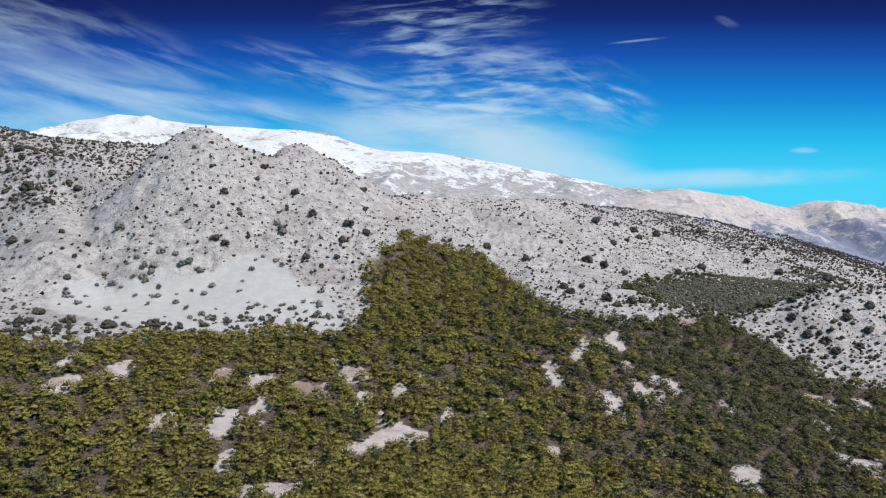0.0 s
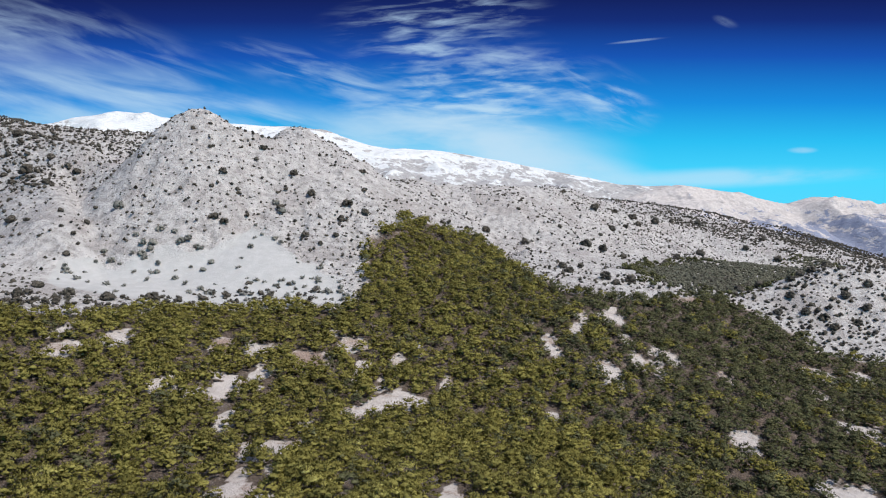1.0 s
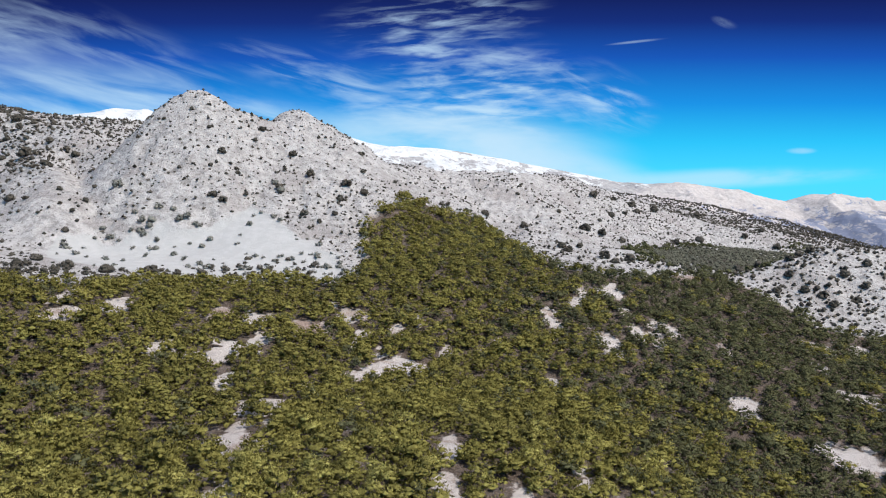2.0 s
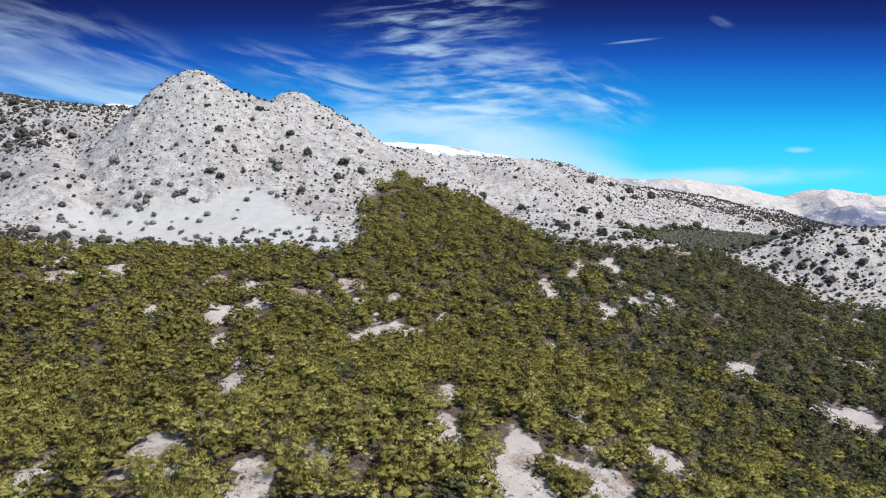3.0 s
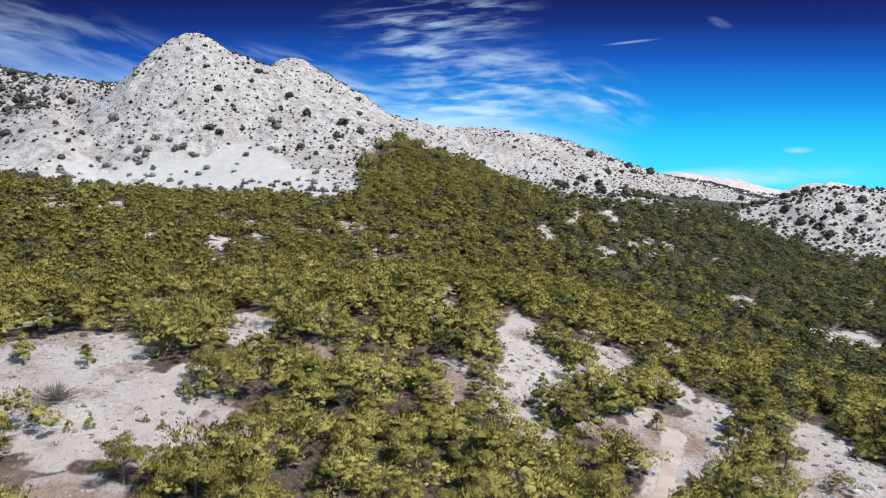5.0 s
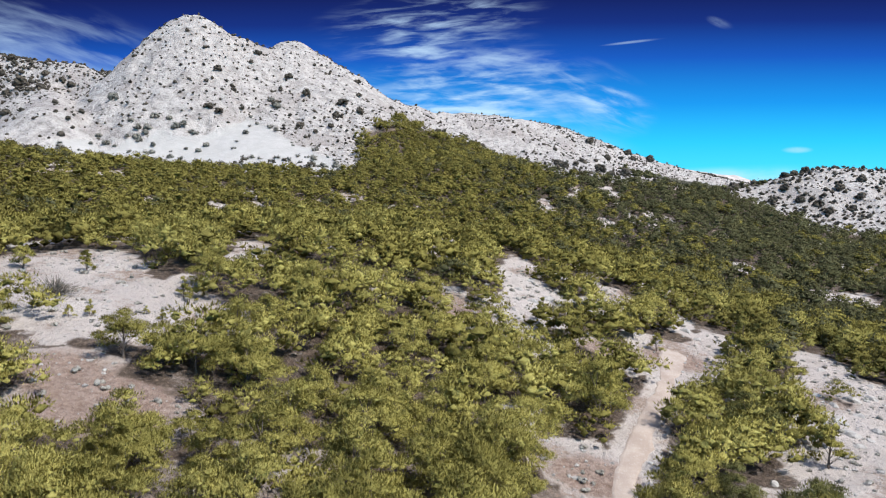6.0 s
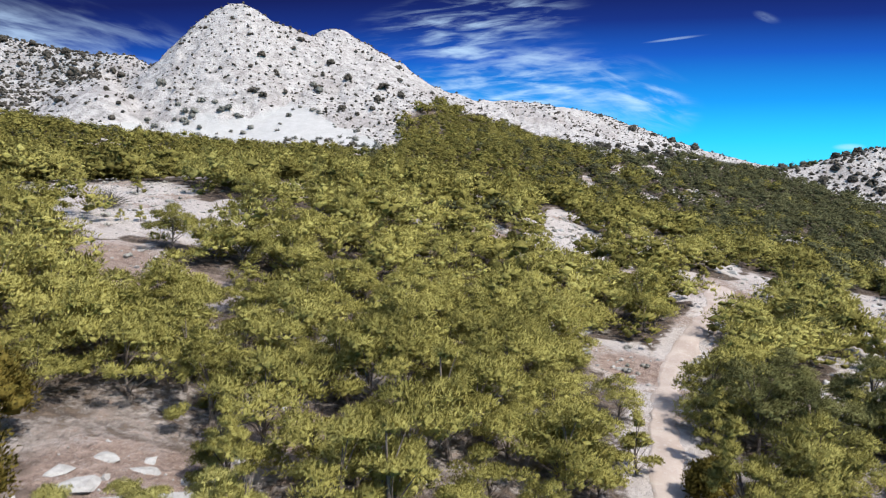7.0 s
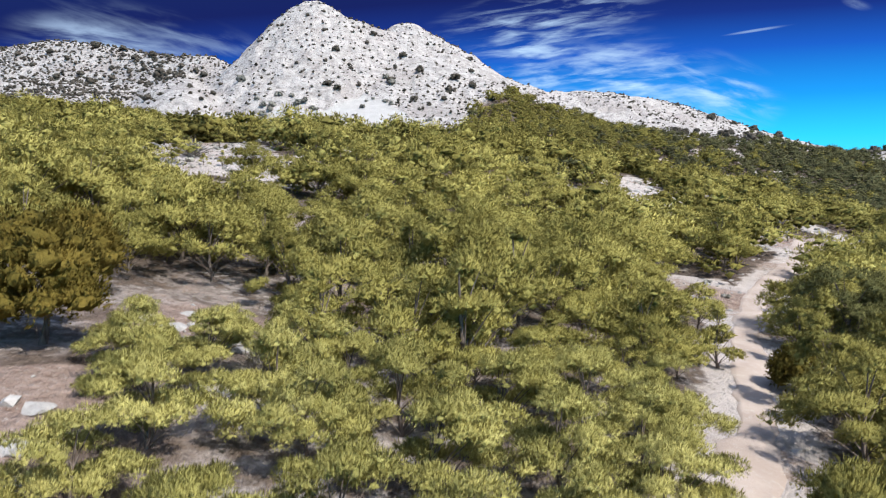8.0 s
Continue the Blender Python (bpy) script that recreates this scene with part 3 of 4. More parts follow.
# ---- trees and shrubs ----
def part(name, me, mat, parent, label=""):
    me.materials.append(mat)
    ob = new(name, me)
    ob.parent = parent
    return tagged(ob, label)


def ball(level):
    bm = bmesh.new()
    bmesh.ops.create_icosphere(bm, subdivisions=level, radius=1)
    co = np.array([v.co[:] for v in bm.verts])
    faces = np.array([[v.index for v in f.verts] for f in bm.faces])
    bm.free()
    return co, faces


EIGHT = np.array([[0, 0, 1], [1, 0, 0], [0, 1, 0], [-1, 0, 0], [0, -1, 0], [0, 0, -1]], float)
EIGHT_FACES = np.array([[0, 1, 2], [0, 2, 3], [0, 3, 4], [0, 4, 1], [5, 2, 1], [5, 3, 2], [5, 4, 3], [5, 1, 4]])
BALLS = {0: (EIGHT, EIGHT_FACES), 1: ball(1), 2: ball(2)}


def tufts(rng, centres, radii, level, count, length, width, flat=0.62, lift=0.4, solid=0.5, heart=None, upright=0.3, sunk=0.0):
    """Foliage clumps: a lumpy inner cushion and count pointed blades standing out of it, round each centre.
    Returns corners, triangles and the way each corner's clump bulges."""
    k = len(centres)
    co, tri = BALLS[level] if level is not None else (np.zeros((0, 3)), np.zeros((0, 3), int))
    r = radii[:, None, None]
    lump = 1 + rng.normal(size=(k, len(co), 1)) * 0.2
    shape = np.array([1, 1, flat])
    a = rng.uniform(0, 2 * np.pi, (k, 1))
    turned = np.stack([co[None, :, 0] * np.cos(a) - co[None, :, 1] * np.sin(a), co[None, :, 0] * np.sin(a) + co[None, :, 1] * np.cos(a), co[None, :, 2] + 0.35 * co[None, :, 0] * np.cos(3 * a)], -1)
    core = centres[:, None] + turned * lump * r * shape * solid - np.array([0, 0, sunk]) * r
    core_n = turned * np.array([1, 1, 1.2]) + rng.normal(size=(k, len(co), 3)) * 0.34
    if heart is not None:
        # foliage follows the round of its whole crown as well as that of its clump
        round_ = centres - heart
        round_ = round_ / (np.linalg.norm(round_, axis=1, keepdims=True) + 1e-6)
        core_n = core_n * 0.6 + round_[:, None] * 0.6
    core_f = (np.arange(k)[:, None, None] * len(co) + tri[None]).reshape(-1, 3)
    d = rng.normal(size=(k, count, 3))
    d[..., 2] = d[..., 2] * 0.8 + lift
    d /= np.linalg.norm(d, axis=-1, keepdims=True)
    root = centres[:, None] + d * r * shape * rng.uniform(0.55, 1.0, (k, count, 1))
    along = d * 0.6 + np.array([0, 0, upright]) + rng.normal(size=d.shape) * 0.33
    along /= np.linalg.norm(along, axis=-1, keepdims=True)
    side = np.cross(along, d + rng.normal(size=d.shape) * 0.4)
    side /= np.linalg.norm(side, axis=-1, keepdims=True) + 1e-9
    size = rng.uniform(0.6, 1.35, (k, count, 1))
    half = side * width * size * 0.5
    leaf = np.stack([root - half, root + half, root + along * length * size], 2).reshape(-1, 3, 3)
    bulge = d + np.array([0, 0, 0.4]) + rng.normal(size=d.shape) * 0.16
    if heart is not None:
        bulge = bulge * 0.85 + round_[:, None] * 0.45
    bulge = bulge.reshape(-1, 3)
    turn = (np.cross(leaf[:, 1] - leaf[:, 0], leaf[:, 2] - leaf[:, 0]) * bulge).sum(-1) < 0
    leaf[turn] = leaf[turn][:, [1, 0, 2]]
    corners = np.concatenate([core.reshape(-1, 3), leaf.reshape(-1, 3)])
    faces = np.concatenate([core_f, k * len(co) + np.arange(len(leaf) * 3).reshape(-1, 3)])
    normals = np.concatenate([core_n.reshape(-1, 3), np.repeat(bulge, 3, axis=0)])
    normals /= np.linalg.norm(normals, axis=-1, keepdims=True)
    return corners, faces, normals


def tuft_mesh(name, corners, faces, normals):
    me = raw_mesh(name, corners, faces)
    me.normals_split_custom_set_from_vertices(np.asarray(normals, np.float32))
    return me


def crown_puffs(rng, high, wide, count, low=0.22, fine=1.0):
    """Middles and sizes of the foliage clumps of one crown: flat pads of needles, each on a bough of its own, under an uneven dome."""
    boughs = int(rng.integers(10, 15))
    q = np.sqrt((np.arange(boughs) + 0.4) / boughs)
    turn = rng.uniform(0, 2 * np.pi) + np.arange(boughs) * 2.4 + rng.normal(size=boughs) * 0.35
    out = wide * 0.42 * q * rng.uniform(0.75, 1.12, boughs)
    up = 0.90 - (0.66 - 0.9 * low) * q ** 1.5 + rng.normal(size=boughs) * 0.06
    up[2::3] -= 0.18
    up = np.clip(up, low, 0.95)
    middle = np.stack([np.cos(turn) * out, np.sin(turn) * out, up * high], -1)
    spread = wide * rng.uniform(0.095, 0.17, boughs)
    pick = np.arange(count) % boughs
    a, d = rng.uniform(0, 2 * np.pi, count), np.sqrt(rng.random(count))
    c = middle[pick] + np.stack([np.cos(a) * d * spread[pick], np.sin(a) * d * spread[pick], (0.5 - d * d) * 0.42 * spread[pick] + rng.normal(size=count) * 0.018 * high], -1)
    c[:, 2] = np.clip(c[:, 2], low * high * 0.6, high * 0.98)
    return c, wide * fine * rng.uniform(0.08, 0.14, count), middle


def limb_mesh(name, rng, high, wide, tips, thick, sides=6):
    """A bent tapering trunk with limbs that rise to the crown's lobes."""
    rings, faces = [], []

    def tube(path, radii, n):
        first = sum(len(r) for r in rings)
        for p, r in zip(path, radii):
            a = np.arange(n) * 2 * np.pi / n
            rings.append(np.stack([p[0] + np.cos(a) * r, p[1] + np.sin(a) * r, np.full(n, p[2])], -1))
        for i in range(len(path) - 1):
            for j in range(n):
                b = first + i * n
                faces.append((b + j, b + (j + 1) % n, b + n + (j + 1) % n, b + n + j))

    lean = rng.normal(size=2) * 0.06 * high
    ts = np.linspace(0, 1, 7)
    line = np.stack([lean[0] * ts ** 2 + 0.05 * wide * np.sin(3 * ts), lean[1] * ts ** 2, -0.25 + ts * high * 0.86], -1)
    tube(line, thick * (1 - 0.85 * ts) * (1 + 0.5 * np.exp(-8 * ts)), sides)
    for tip in tips:
        q = np.clip(tip[2] / high - 0.22, 0.12, 0.8)
        start = np.array([np.interp(q, ts, line[:, i]) for i in range(3)])
        s = np.linspace(0, 1, 4)[:, None]
        path = start + (tip - start) * s + np.array([0, 0, 0.08 * high]) * (s * (1 - s))
        tube(path, thick * 0.42 * (1 - 0.8 * s[:, 0]), 4)
    return raw_mesh(name, np.concatenate(rings), faces)


def pine_kind(seed, high, wide, puffs, level, count, length, width, tall=False, fine=1.0, solid=0.48, mat=PINE):
    """One pine: an Empty with its trunk and crown."""
    rng = np.random.default_rng(seed)
    c, r, boughs = crown_puffs(rng, high, wide, puffs, 0.18 if not tall else 0.08, fine)
    if tall:
        c[:, :2] *= (1.3 - 1.1 * c[:, 2] / high)[:, None]
    tree = new("pine_tree")
    part("trunk", limb_mesh("trunk", rng, high, wide, boughs, 0.024 * high), BARK, tree, "grey-brown bent trunk with limbs")
    part("crown", tuft_mesh("crown", *tufts(rng, c, r, level, count, length, width, flat=0.62, heart=np.array([0, 0, 0.30 * high]), solid=solid, sunk=0.2)), mat, tree)
    return tree


def scatter(rng, x0, x1, y0, y1, gap):
    gx, gy = np.meshgrid(np.arange(x0, x1, gap), np.arange(y0, y1, gap))
    x = (gx + rng.uniform(-0.7, 0.7, gx.shape) * gap + 0.5 * gap * (np.arange(gx.shape[0])[:, None] % 2)).ravel()
    y = (gy + rng.uniform(-0.7, 0.7, gy.shape) * gap).ravel()
    return x, y


def gathered(name, label, category, spots, kinds, mat, rng, size_of):
    """Many plants too many to count, as one mesh of tufts."""
    all_co, all_faces, all_n, first = [], [], [], 0
    which = rng.integers(0, len(kinds), len(spots))
    for k, (co, faces, normals) in enumerate(kinds):
        s = spots[which == k]
        if not len(s):
            continue
        a = rng.uniform(0, 2 * np.pi, len(s))
        ca, sa = np.cos(a)[:, None], np.sin(a)[:, None]
        g = size_of(s)[:, None]
        up = g * rng.uniform(0.85, 1.15, (len(s), 1))
        all_co.append(np.stack([(co[:, 0] * ca - co[:, 1] * sa) * g + s[:, :1], (co[:, 0] * sa + co[:, 1] * ca) * g + s[:, 1:2], co[:, 2] * up + s[:, 2:]], -1).reshape(-1, 3).astype(np.float32))
        all_n.append(np.stack([normals[:, 0] * ca - normals[:, 1] * sa, normals[:, 0] * sa + normals[:, 1] * ca, normals[:, 2] + 0 * ca], -1).reshape(-1, 3).astype(np.float32))
        all_faces.append((first + np.arange(len(s))[:, None, None] * len(co) + faces[None]).reshape(-1, 3))
        first += len(s) * len(co)
    me = tuft_mesh(name, np.concatenate(all_co), np.concatenate(all_faces), np.concatenate(all_n))
    me.materials.append(mat)
    return tagged(new(name, me), label, category, kind="stuff")


def crown_shape(seed, high, wide, puffs, count, length, width, low=0.13, fat=1.0, level=0, solid=0.5):
    rng = np.random.default_rng(seed)
    c, r, boughs = crown_puffs(rng, high, wide, puffs, low)
    return tufts(rng, c, r * fat, level, count, length, width, flat=0.55, heart=np.array([0, 0, 0.30 * high]), solid=solid, sunk=0.2)


def bush_shape(seed, high, wide, puffs, count, length, width, level=1, fat=1.0, solid=0.85):
    """A low rounded shrub: clumps packed on a dome."""
    rng = np.random.default_rng(seed)
    d = rng.normal(size=(puffs, 3))
    d[:, 2] = np.abs(d[:, 2])
    d /= np.linalg.norm(d, axis=1, keepdims=True)
    c = d * np.array([wide * 0.33, wide * 0.33, high * 0.55]) * rng.uniform(0.75, 1.05, (puffs, 1)) + np.array([0, 0, high * 0.12])
    return tufts(rng, c, wide * fat * rng.uniform(0.2, 0.3, puffs), level, count, length, width, flat=0.8, solid=solid, upright=0.3)


def in_view_wedge(x, y, slack=8):
    """The stretch of the slope that opens up in front of the trail's foot."""
    return (x > -0.86 * y - slack) & (x < 0.70 * y + slack) & (y > 2)


# room round trees and shrubs that stand on their own
KEPT_CLEAR = [(-2.0, 17.5, 7.0), (-8.5, 15.0, 4.5), (-16.6, 20.6, 2.8), (-19.4, 26.6, 2.4), (11.3, 35.4, 1.9), (26, 75.5, 2.5), (-9.5, 22.5, 1.6), (0, 0, 7), (-12.8, 14.5, 2.3), (-13.5, 26.2, 3.4), (-7.5, 19.5, 1.2), (-11.3, 21.5, 1.2), (-4.8, 22.5, 1.2)]


def plant_woods():
    rng = np.random.default_rng(7)
    x, y = scatter(rng, -260, 330, 3, 430, 3.45)
    more = scatter(rng, -60, 60, 4, 64, 9.0)
    x, y = np.concatenate([x, more[0]]), np.concatenate([y, more[1]])
    keep = in_view_wedge(x, y, 14)
    x, y = x[keep], y[keep]
    edge = inside(x, y, WOOD) + 9 * layered(x, y, 16, 41, 3)
    gaps = layered(x, y, 10, 57, 3)
    keep = (edge > 0) & (rng.random(len(x)) > openness(x, y) * 2.2) & (gaps > -0.72 + 0.36 * rng.random(len(x)))
    keep &= trail_gap(x, y) > 2.1 + 0.9 * rng.random(len(x)) + 0.7 * step(30, 60, y)
    for cx, cy, r in KEPT_CLEAR:
        keep &= np.hypot(x - cx, y - cy) > r
    x, y = x[keep], y[keep]
    z = land(x, y)[0]
    spots = np.stack([x, y, z], -1)
    east = step(10, 120, x + 0.12 * (y - 150)) * 0.85 + 0.08
    dark = rng.random(len(x)) < east * step(70, 150, y)
    far = np.hypot(x, y)
    near = np.argsort(far * (1 + 0.2 * rng.normal(size=len(far))))[:290]
    is_near = np.zeros(len(x), bool)
    is_near[near] = True
    # nearest trees, one by one
    fine = [pine_kind(100 + k, 4.0, 5.2, 130, 0, 130, 0.13, 0.033, fine=0.62, solid=0.36) for k in range(6)]
    plain = [pine_kind(120 + k, 3.9, 5.5, 74, 0, 92, 0.17, 0.055, fine=0.84, solid=0.34) for k in range(6)]
    tall = [pine_kind(140 + k, 4.9, 4.0, 110, 0, 90, 0.13, 0.036, tall=True, fine=0.66, solid=0.5) for k in range(3)]
    deep = [pine_kind(146 + k, 4.0, 5.2, 90, 0, 84, 0.15, 0.046, fine=0.74, solid=0.36, mat=DARK_PINE) for k in range(4)]
    for t in deep:
        tagged(t, "dark green pine with spreading boughs on stony ground", "pine tree", "pines on the slope")
    for t in fine + plain + tall:
        tagged(t, "olive-green pine with clumped needles on the dry slope", "pine tree", "pines on the slope")
    used = set()
    for rank, i in enumerate(near):
        pool = fine if rank < 52 else plain
        if rng.random() < (0.15 if rank < 150 else 0.0):
            pool = tall
        if x[i] > 0.24 * y[i] + 4 and y[i] > 36 and rng.random() < 0.8:
            pool = deep
        model = pool[int(rng.integers(len(pool)))]
        s = float(rng.uniform(0.62, 1.42)) * (0.66 + 0.34 * min(1, float(far[i]) / 40))
        m = pose(*spots[i], rng.normal() * 3, rng.normal() * 3, rng.uniform(0, 360)) @ Matrix.Diagonal((s, s, s * float(rng.uniform(0.88, 1.1)), 1))
        place_tree(model, m, used)
    upper = far + 42 * rng.normal(size=len(x)) > 108
    mid = (~is_near) & ~upper
    rest = (~is_near) & upper
    size = lambda s: 0.6 + 0.8 * rng.random(len(s))
    gathered("pine_wood", "dense olive-green pine wood covering the near slope", "pine wood", spots[mid & ~dark], [crown_shape(200 + k, 3.7, 6.2, 28, 32, 0.29, 0.12, fat=1.3, solid=0.45) for k in range(8)], PINE, rng, size)
    gathered("upper_pine_wood", "olive-green pine wood running up to the scree", "pine wood", spots[rest & ~dark], [crown_shape(220 + k, 3.6, 6.3, 18, 11, 0.42, 0.21, fat=1.5, solid=0.6) for k in range(8)], DIMMED_PINE, rng, size)
    gathered("oak_scrub", "dark grey-green oak scrub among the pines", "scrub", spots[(mid | rest) & dark], [crown_shape(240 + k, 3.2, 5.6, 16, 10, 0.42, 0.21, fat=1.5, solid=0.6) for k in range(8)], SCRUB, rng, size)


def place_tree(model, m, used):
    """The first use moves the model itself, later ones copy it."""
    if model.name in used:
        ob = copy_thing(model, Matrix())
    else:
        used.add(model.name)
        ob = model
    ob.matrix_basis = m
    return ob


def plant_shrubs():
    rng = np.random.default_rng(17)
    # small dark shrubs dotted over the bare hills
    x, y = scatter(rng, -500, 560, 225, 1010, 2.8)
    bare = land(x, y)[1]
    wood = inside(x, y, WOOD)
    scree = inside(x, y, SCREE)
    thick = 0.50 + 0.85 * layered(x, y, 30, 63, 3) + 0.3 * step(60, 150, x) * step(470, 400, y) + 0.15 * step(60, 200, x) + 0.6 * step(-180, -250, x) - 0.75 * step(-3, 4, scree)
    for cx, cy, rx, ry, more in DENSE_SCRUB:
        thick = thick + more * np.exp(-((x - cx) / rx) ** 2 - ((y - cy) / ry) ** 2)
    thick = np.where((scree > 0) & (x < -88), 0.03 + 0.3 * layered(x, y, 16, 67, 2), thick)
    faces_us = land(x, y + 6)[0] - land(x, y - 6)[0] > -1.5
    shown = ((y < 660) | (x > 90)) & (x > -0.92 * y) & (x < 0.68 * y)
    keep = (wood < 0) & (rng.random(len(x)) < np.maximum(thick, 0.04)) & faces_us & shown
    x, y = x[keep], y[keep]
    spots = np.stack([x, y, land(x, y)[0] - 0.1], -1)
    on_scree = inside(x, y, SCREE) > 0
    small = lambda s: (0.40 + 0.70 * rng.random(len(s)) ** 2.2) * (1 + 0.7 * step(640, 760, s[:, 1])) * (1 + 0.45 * step(120, 170, s[:, 0]) * step(470, 420, s[:, 1])) * (1 + 0.5 * step(-190, -250, s[:, 0]))
    gathered("hill_shrubs", "small dark shrubs dotted over the bare limestone", "shrubs", spots[~on_scree], [bush_shape(300 + k, 1.2, 2.2, 1, 4, 0.5, 0.35, fat=1.9, level=0, solid=1.0) for k in range(8)], SHRUB, rng, small)
    gathered("scree_bushes", "grey-green rounded bushes scattered in clusters on the scree", "bushes", spots[on_scree], [bush_shape(310 + k, 1.3, 2.2, 5, 8, 0.4, 0.2, fat=1.1, solid=0.7) for k in range(6)], SAGE, rng, lambda s: rng.uniform(0.7, 1.7, len(s)))
    # scrub in the little valley, and dark bushes between the wood's upper rim and the scree
    x, y = scatter(rng, -300, 420, 200, 700, 2.4)
    valley, rim = inside(x, y, VALLEY_SCRUB), inside(x, y, WOOD)
    in_valley = rng.random(len(x)) < step(-8, 4, valley + 9 * layered(x, y, 14, 73, 3)) * 0.98
    thin = 0.55 + 0.5 * layered(x, y, 9, 71, 2)
    on_rim = (rng.random(len(x)) < 0.75 * thin * step(-34, -12, rim) * step(2, -3, rim) * (x < -52) * (y < 305)) & ~in_valley
    on_edge = (rng.random(len(x)) < 0.4 * step(-20, -6, valley) * step(6, 0, valley)) & (rim < 2) & ~in_valley & ~on_rim
    spots = np.stack([x, y, land(x, y)[0] - 0.1], -1)
    gathered("dip_bushes", "dark evergreen bushes lining the dip behind the slope", "bushes", spots[on_edge], [bush_shape(350 + k, 2.2, 3.4, 6, 8, 0.45, 0.22, fat=1.1, solid=0.7, level=0) for k in range(6)], SCRUB, rng, lambda s: 0.6 + 1.1 * rng.random(len(s)) ** 1.8)
    gathered("valley_scrub", "grey-green scrub filling the dip behind the slope", "scrub", spots[in_valley], [bush_shape(320 + k, 1.8, 3.4, 4, 6, 0.45, 0.26, fat=1.25, level=0) for k in range(6)], VALLEY, rng, lambda s: rng.uniform(0.45, 1.2, len(s)))
    gathered("rim_bushes", "dark and grey bushes between the pine wood and the scree", "bushes", spots[on_rim], [bush_shape(330 + k, 1.9, 2.9, 6, 9, 0.4, 0.2, fat=1.1, solid=0.7) for k in range(6)], SHRUB, rng, lambda s: 0.45 + 0.95 * rng.random(len(s)) ** 1.6)



# where the shrubs of the hills stand thicker (or thinner): middle, half sizes and by how much
DENSE_SCRUB = [(152, 592, 38, 26, 0.9), (88, 357, 26, 9, 0.9), (186, 346, 34, 16, 0.6), (108, 472, 26, 14, 0.7), (190, 396, 44, 12, 0.8), (-230, 440, 60, 40, 0.5), (-107, 398, 12, 7, 1.2), (-50, 345, 18, 30, 0.7),
               (60, 480, 40, 20, -0.35), (95, 376, 22, 8, -0.4), (-150, 300, 20, 20, -0.3)]
# large dark evergreen shrubs on the hills: place and width
WEST_SHRUBS = [(-266, 467, 4), (-250, 461, 3.4), (-301, 579, 3), (-272, 461, 4.5), (-155, 366, 2.2), (-257, 443, 3.8), (-238, 436, 5.5), (-222, 424, 4.4), (-272, 449, 4.8), (-242, 415, 9), (-215, 421, 5.7), (-213, 385, 5.7),
               (-168, 347, 2.8), (-182, 341, 3.2), (-195, 336, 3.2), (-172, 323, 2.4), (-166, 334, 3.1), (-166, 322, 2.7), (-163, 310, 3.2), (-207, 344, 5.9), (-246, 409, 5.3), (-219, 384, 4.1)]
FAR_WEST_SHRUBS = [(-344, 501, 7), (-319, 497, 6.2), (-296, 476, 6.5), (-281, 474, 7), (-355, 483, 5), (-330, 463, 6.5), (-315, 452, 7.5), (-286, 454, 5.5), (-383, 483, 6), (-415, 506, 5),
                   (-384, 503, 6.5), (-342, 454, 5.5), (-375, 462, 5), (-298, 452, 5), (-261, 426, 4.5), (-290, 468, 4.5), (-310, 470, 5), (-300, 548, 5.9),
                   (-155, 274, 5), (-150, 253, 4.2), (-143, 240, 4.4), (-139, 266, 4.9), (-125, 267, 5.8), (-112, 276, 5.5)]
PEAK_SHRUBS = [(-145, 375, 2.6), (-132, 379, 2.6), (-124, 384, 1.9), (-121, 374, 2.6), (-111, 362, 4.2), (-103, 361, 3.1), (-102, 359, 3.1), (-108, 339, 4.6), (-103, 338, 4.5), (-95, 348, 3), (-114, 354, 2.7),
               (-128, 350, 2.4), (-128, 358, 2.1), (-99, 382, 2.9), (-98, 391, 3.8), (-82, 375, 2.8), (-81, 359, 4.7), (-80, 386, 4.4), (-68, 373, 4.5), (-49, 372, 6.2), (-46, 416, 4.6), (-43, 395, 3.7), (-40, 372, 4.8),
               (-51, 361, 4.7), (-65, 341, 4.4), (-51, 344, 3.2), (-57, 336, 2.5), (-67, 415, 2.3), (-26, 407, 3), (-33, 309, 3.4)]
SADDLE_SHRUBS = [(-34, 299, 3.8), (-113, 396, 1.9), (-109, 397, 1.9), (-105, 398, 2.2), (-119, 395, 1.6), (-101, 401, 2.4), (-98, 404, 2.0), (-104, 394, 1.8), (-110, 392, 1.7)]
EAST_SHRUBS = [(0, 412, 3), (4, 415, 3.4), (15, 418, 3), (28, 454, 5.8), (53, 494, 3.6), (66, 493, 2.7), (81, 492, 3.6), (53, 452, 5.8), (101, 593, 4.4), (123, 575, 7.5), (128, 538, 6), (114, 514, 3.8), (160, 584, 6.6),
               (73, 375, 4.2), (65, 365, 5.4), (63, 372, 4.8), (82, 358, 6), (86, 353, 4.6), (95, 361, 5.4), (96, 473, 7), (107, 475, 6.2), (120, 474, 5.3), (184, 617, 8.2), (158, 593, 7.8), (143, 593, 6.7), (144, 560, 5.3)]
FAR_EAST_SHRUBS = [(287, 894, 6.8), (323, 904, 8.7), (204, 564, 7.6), (167, 509, 6.8), (151, 483, 4.6), (263, 619, 6.1), (286, 608, 7.3), (327, 607, 8.8), (376, 839, 6.7), (184, 343, 5.7), (185, 336, 4.9),
                   (177, 347, 5), (205, 362, 5.3), (176, 361, 5.1), (210, 352, 5.2), (164, 348, 4.9), (199, 342, 5.8), (183, 375, 4.6), (194, 387, 4.7), (202, 390, 4.8), (222, 372, 5.5), (157, 377, 6), (171, 384, 6)]
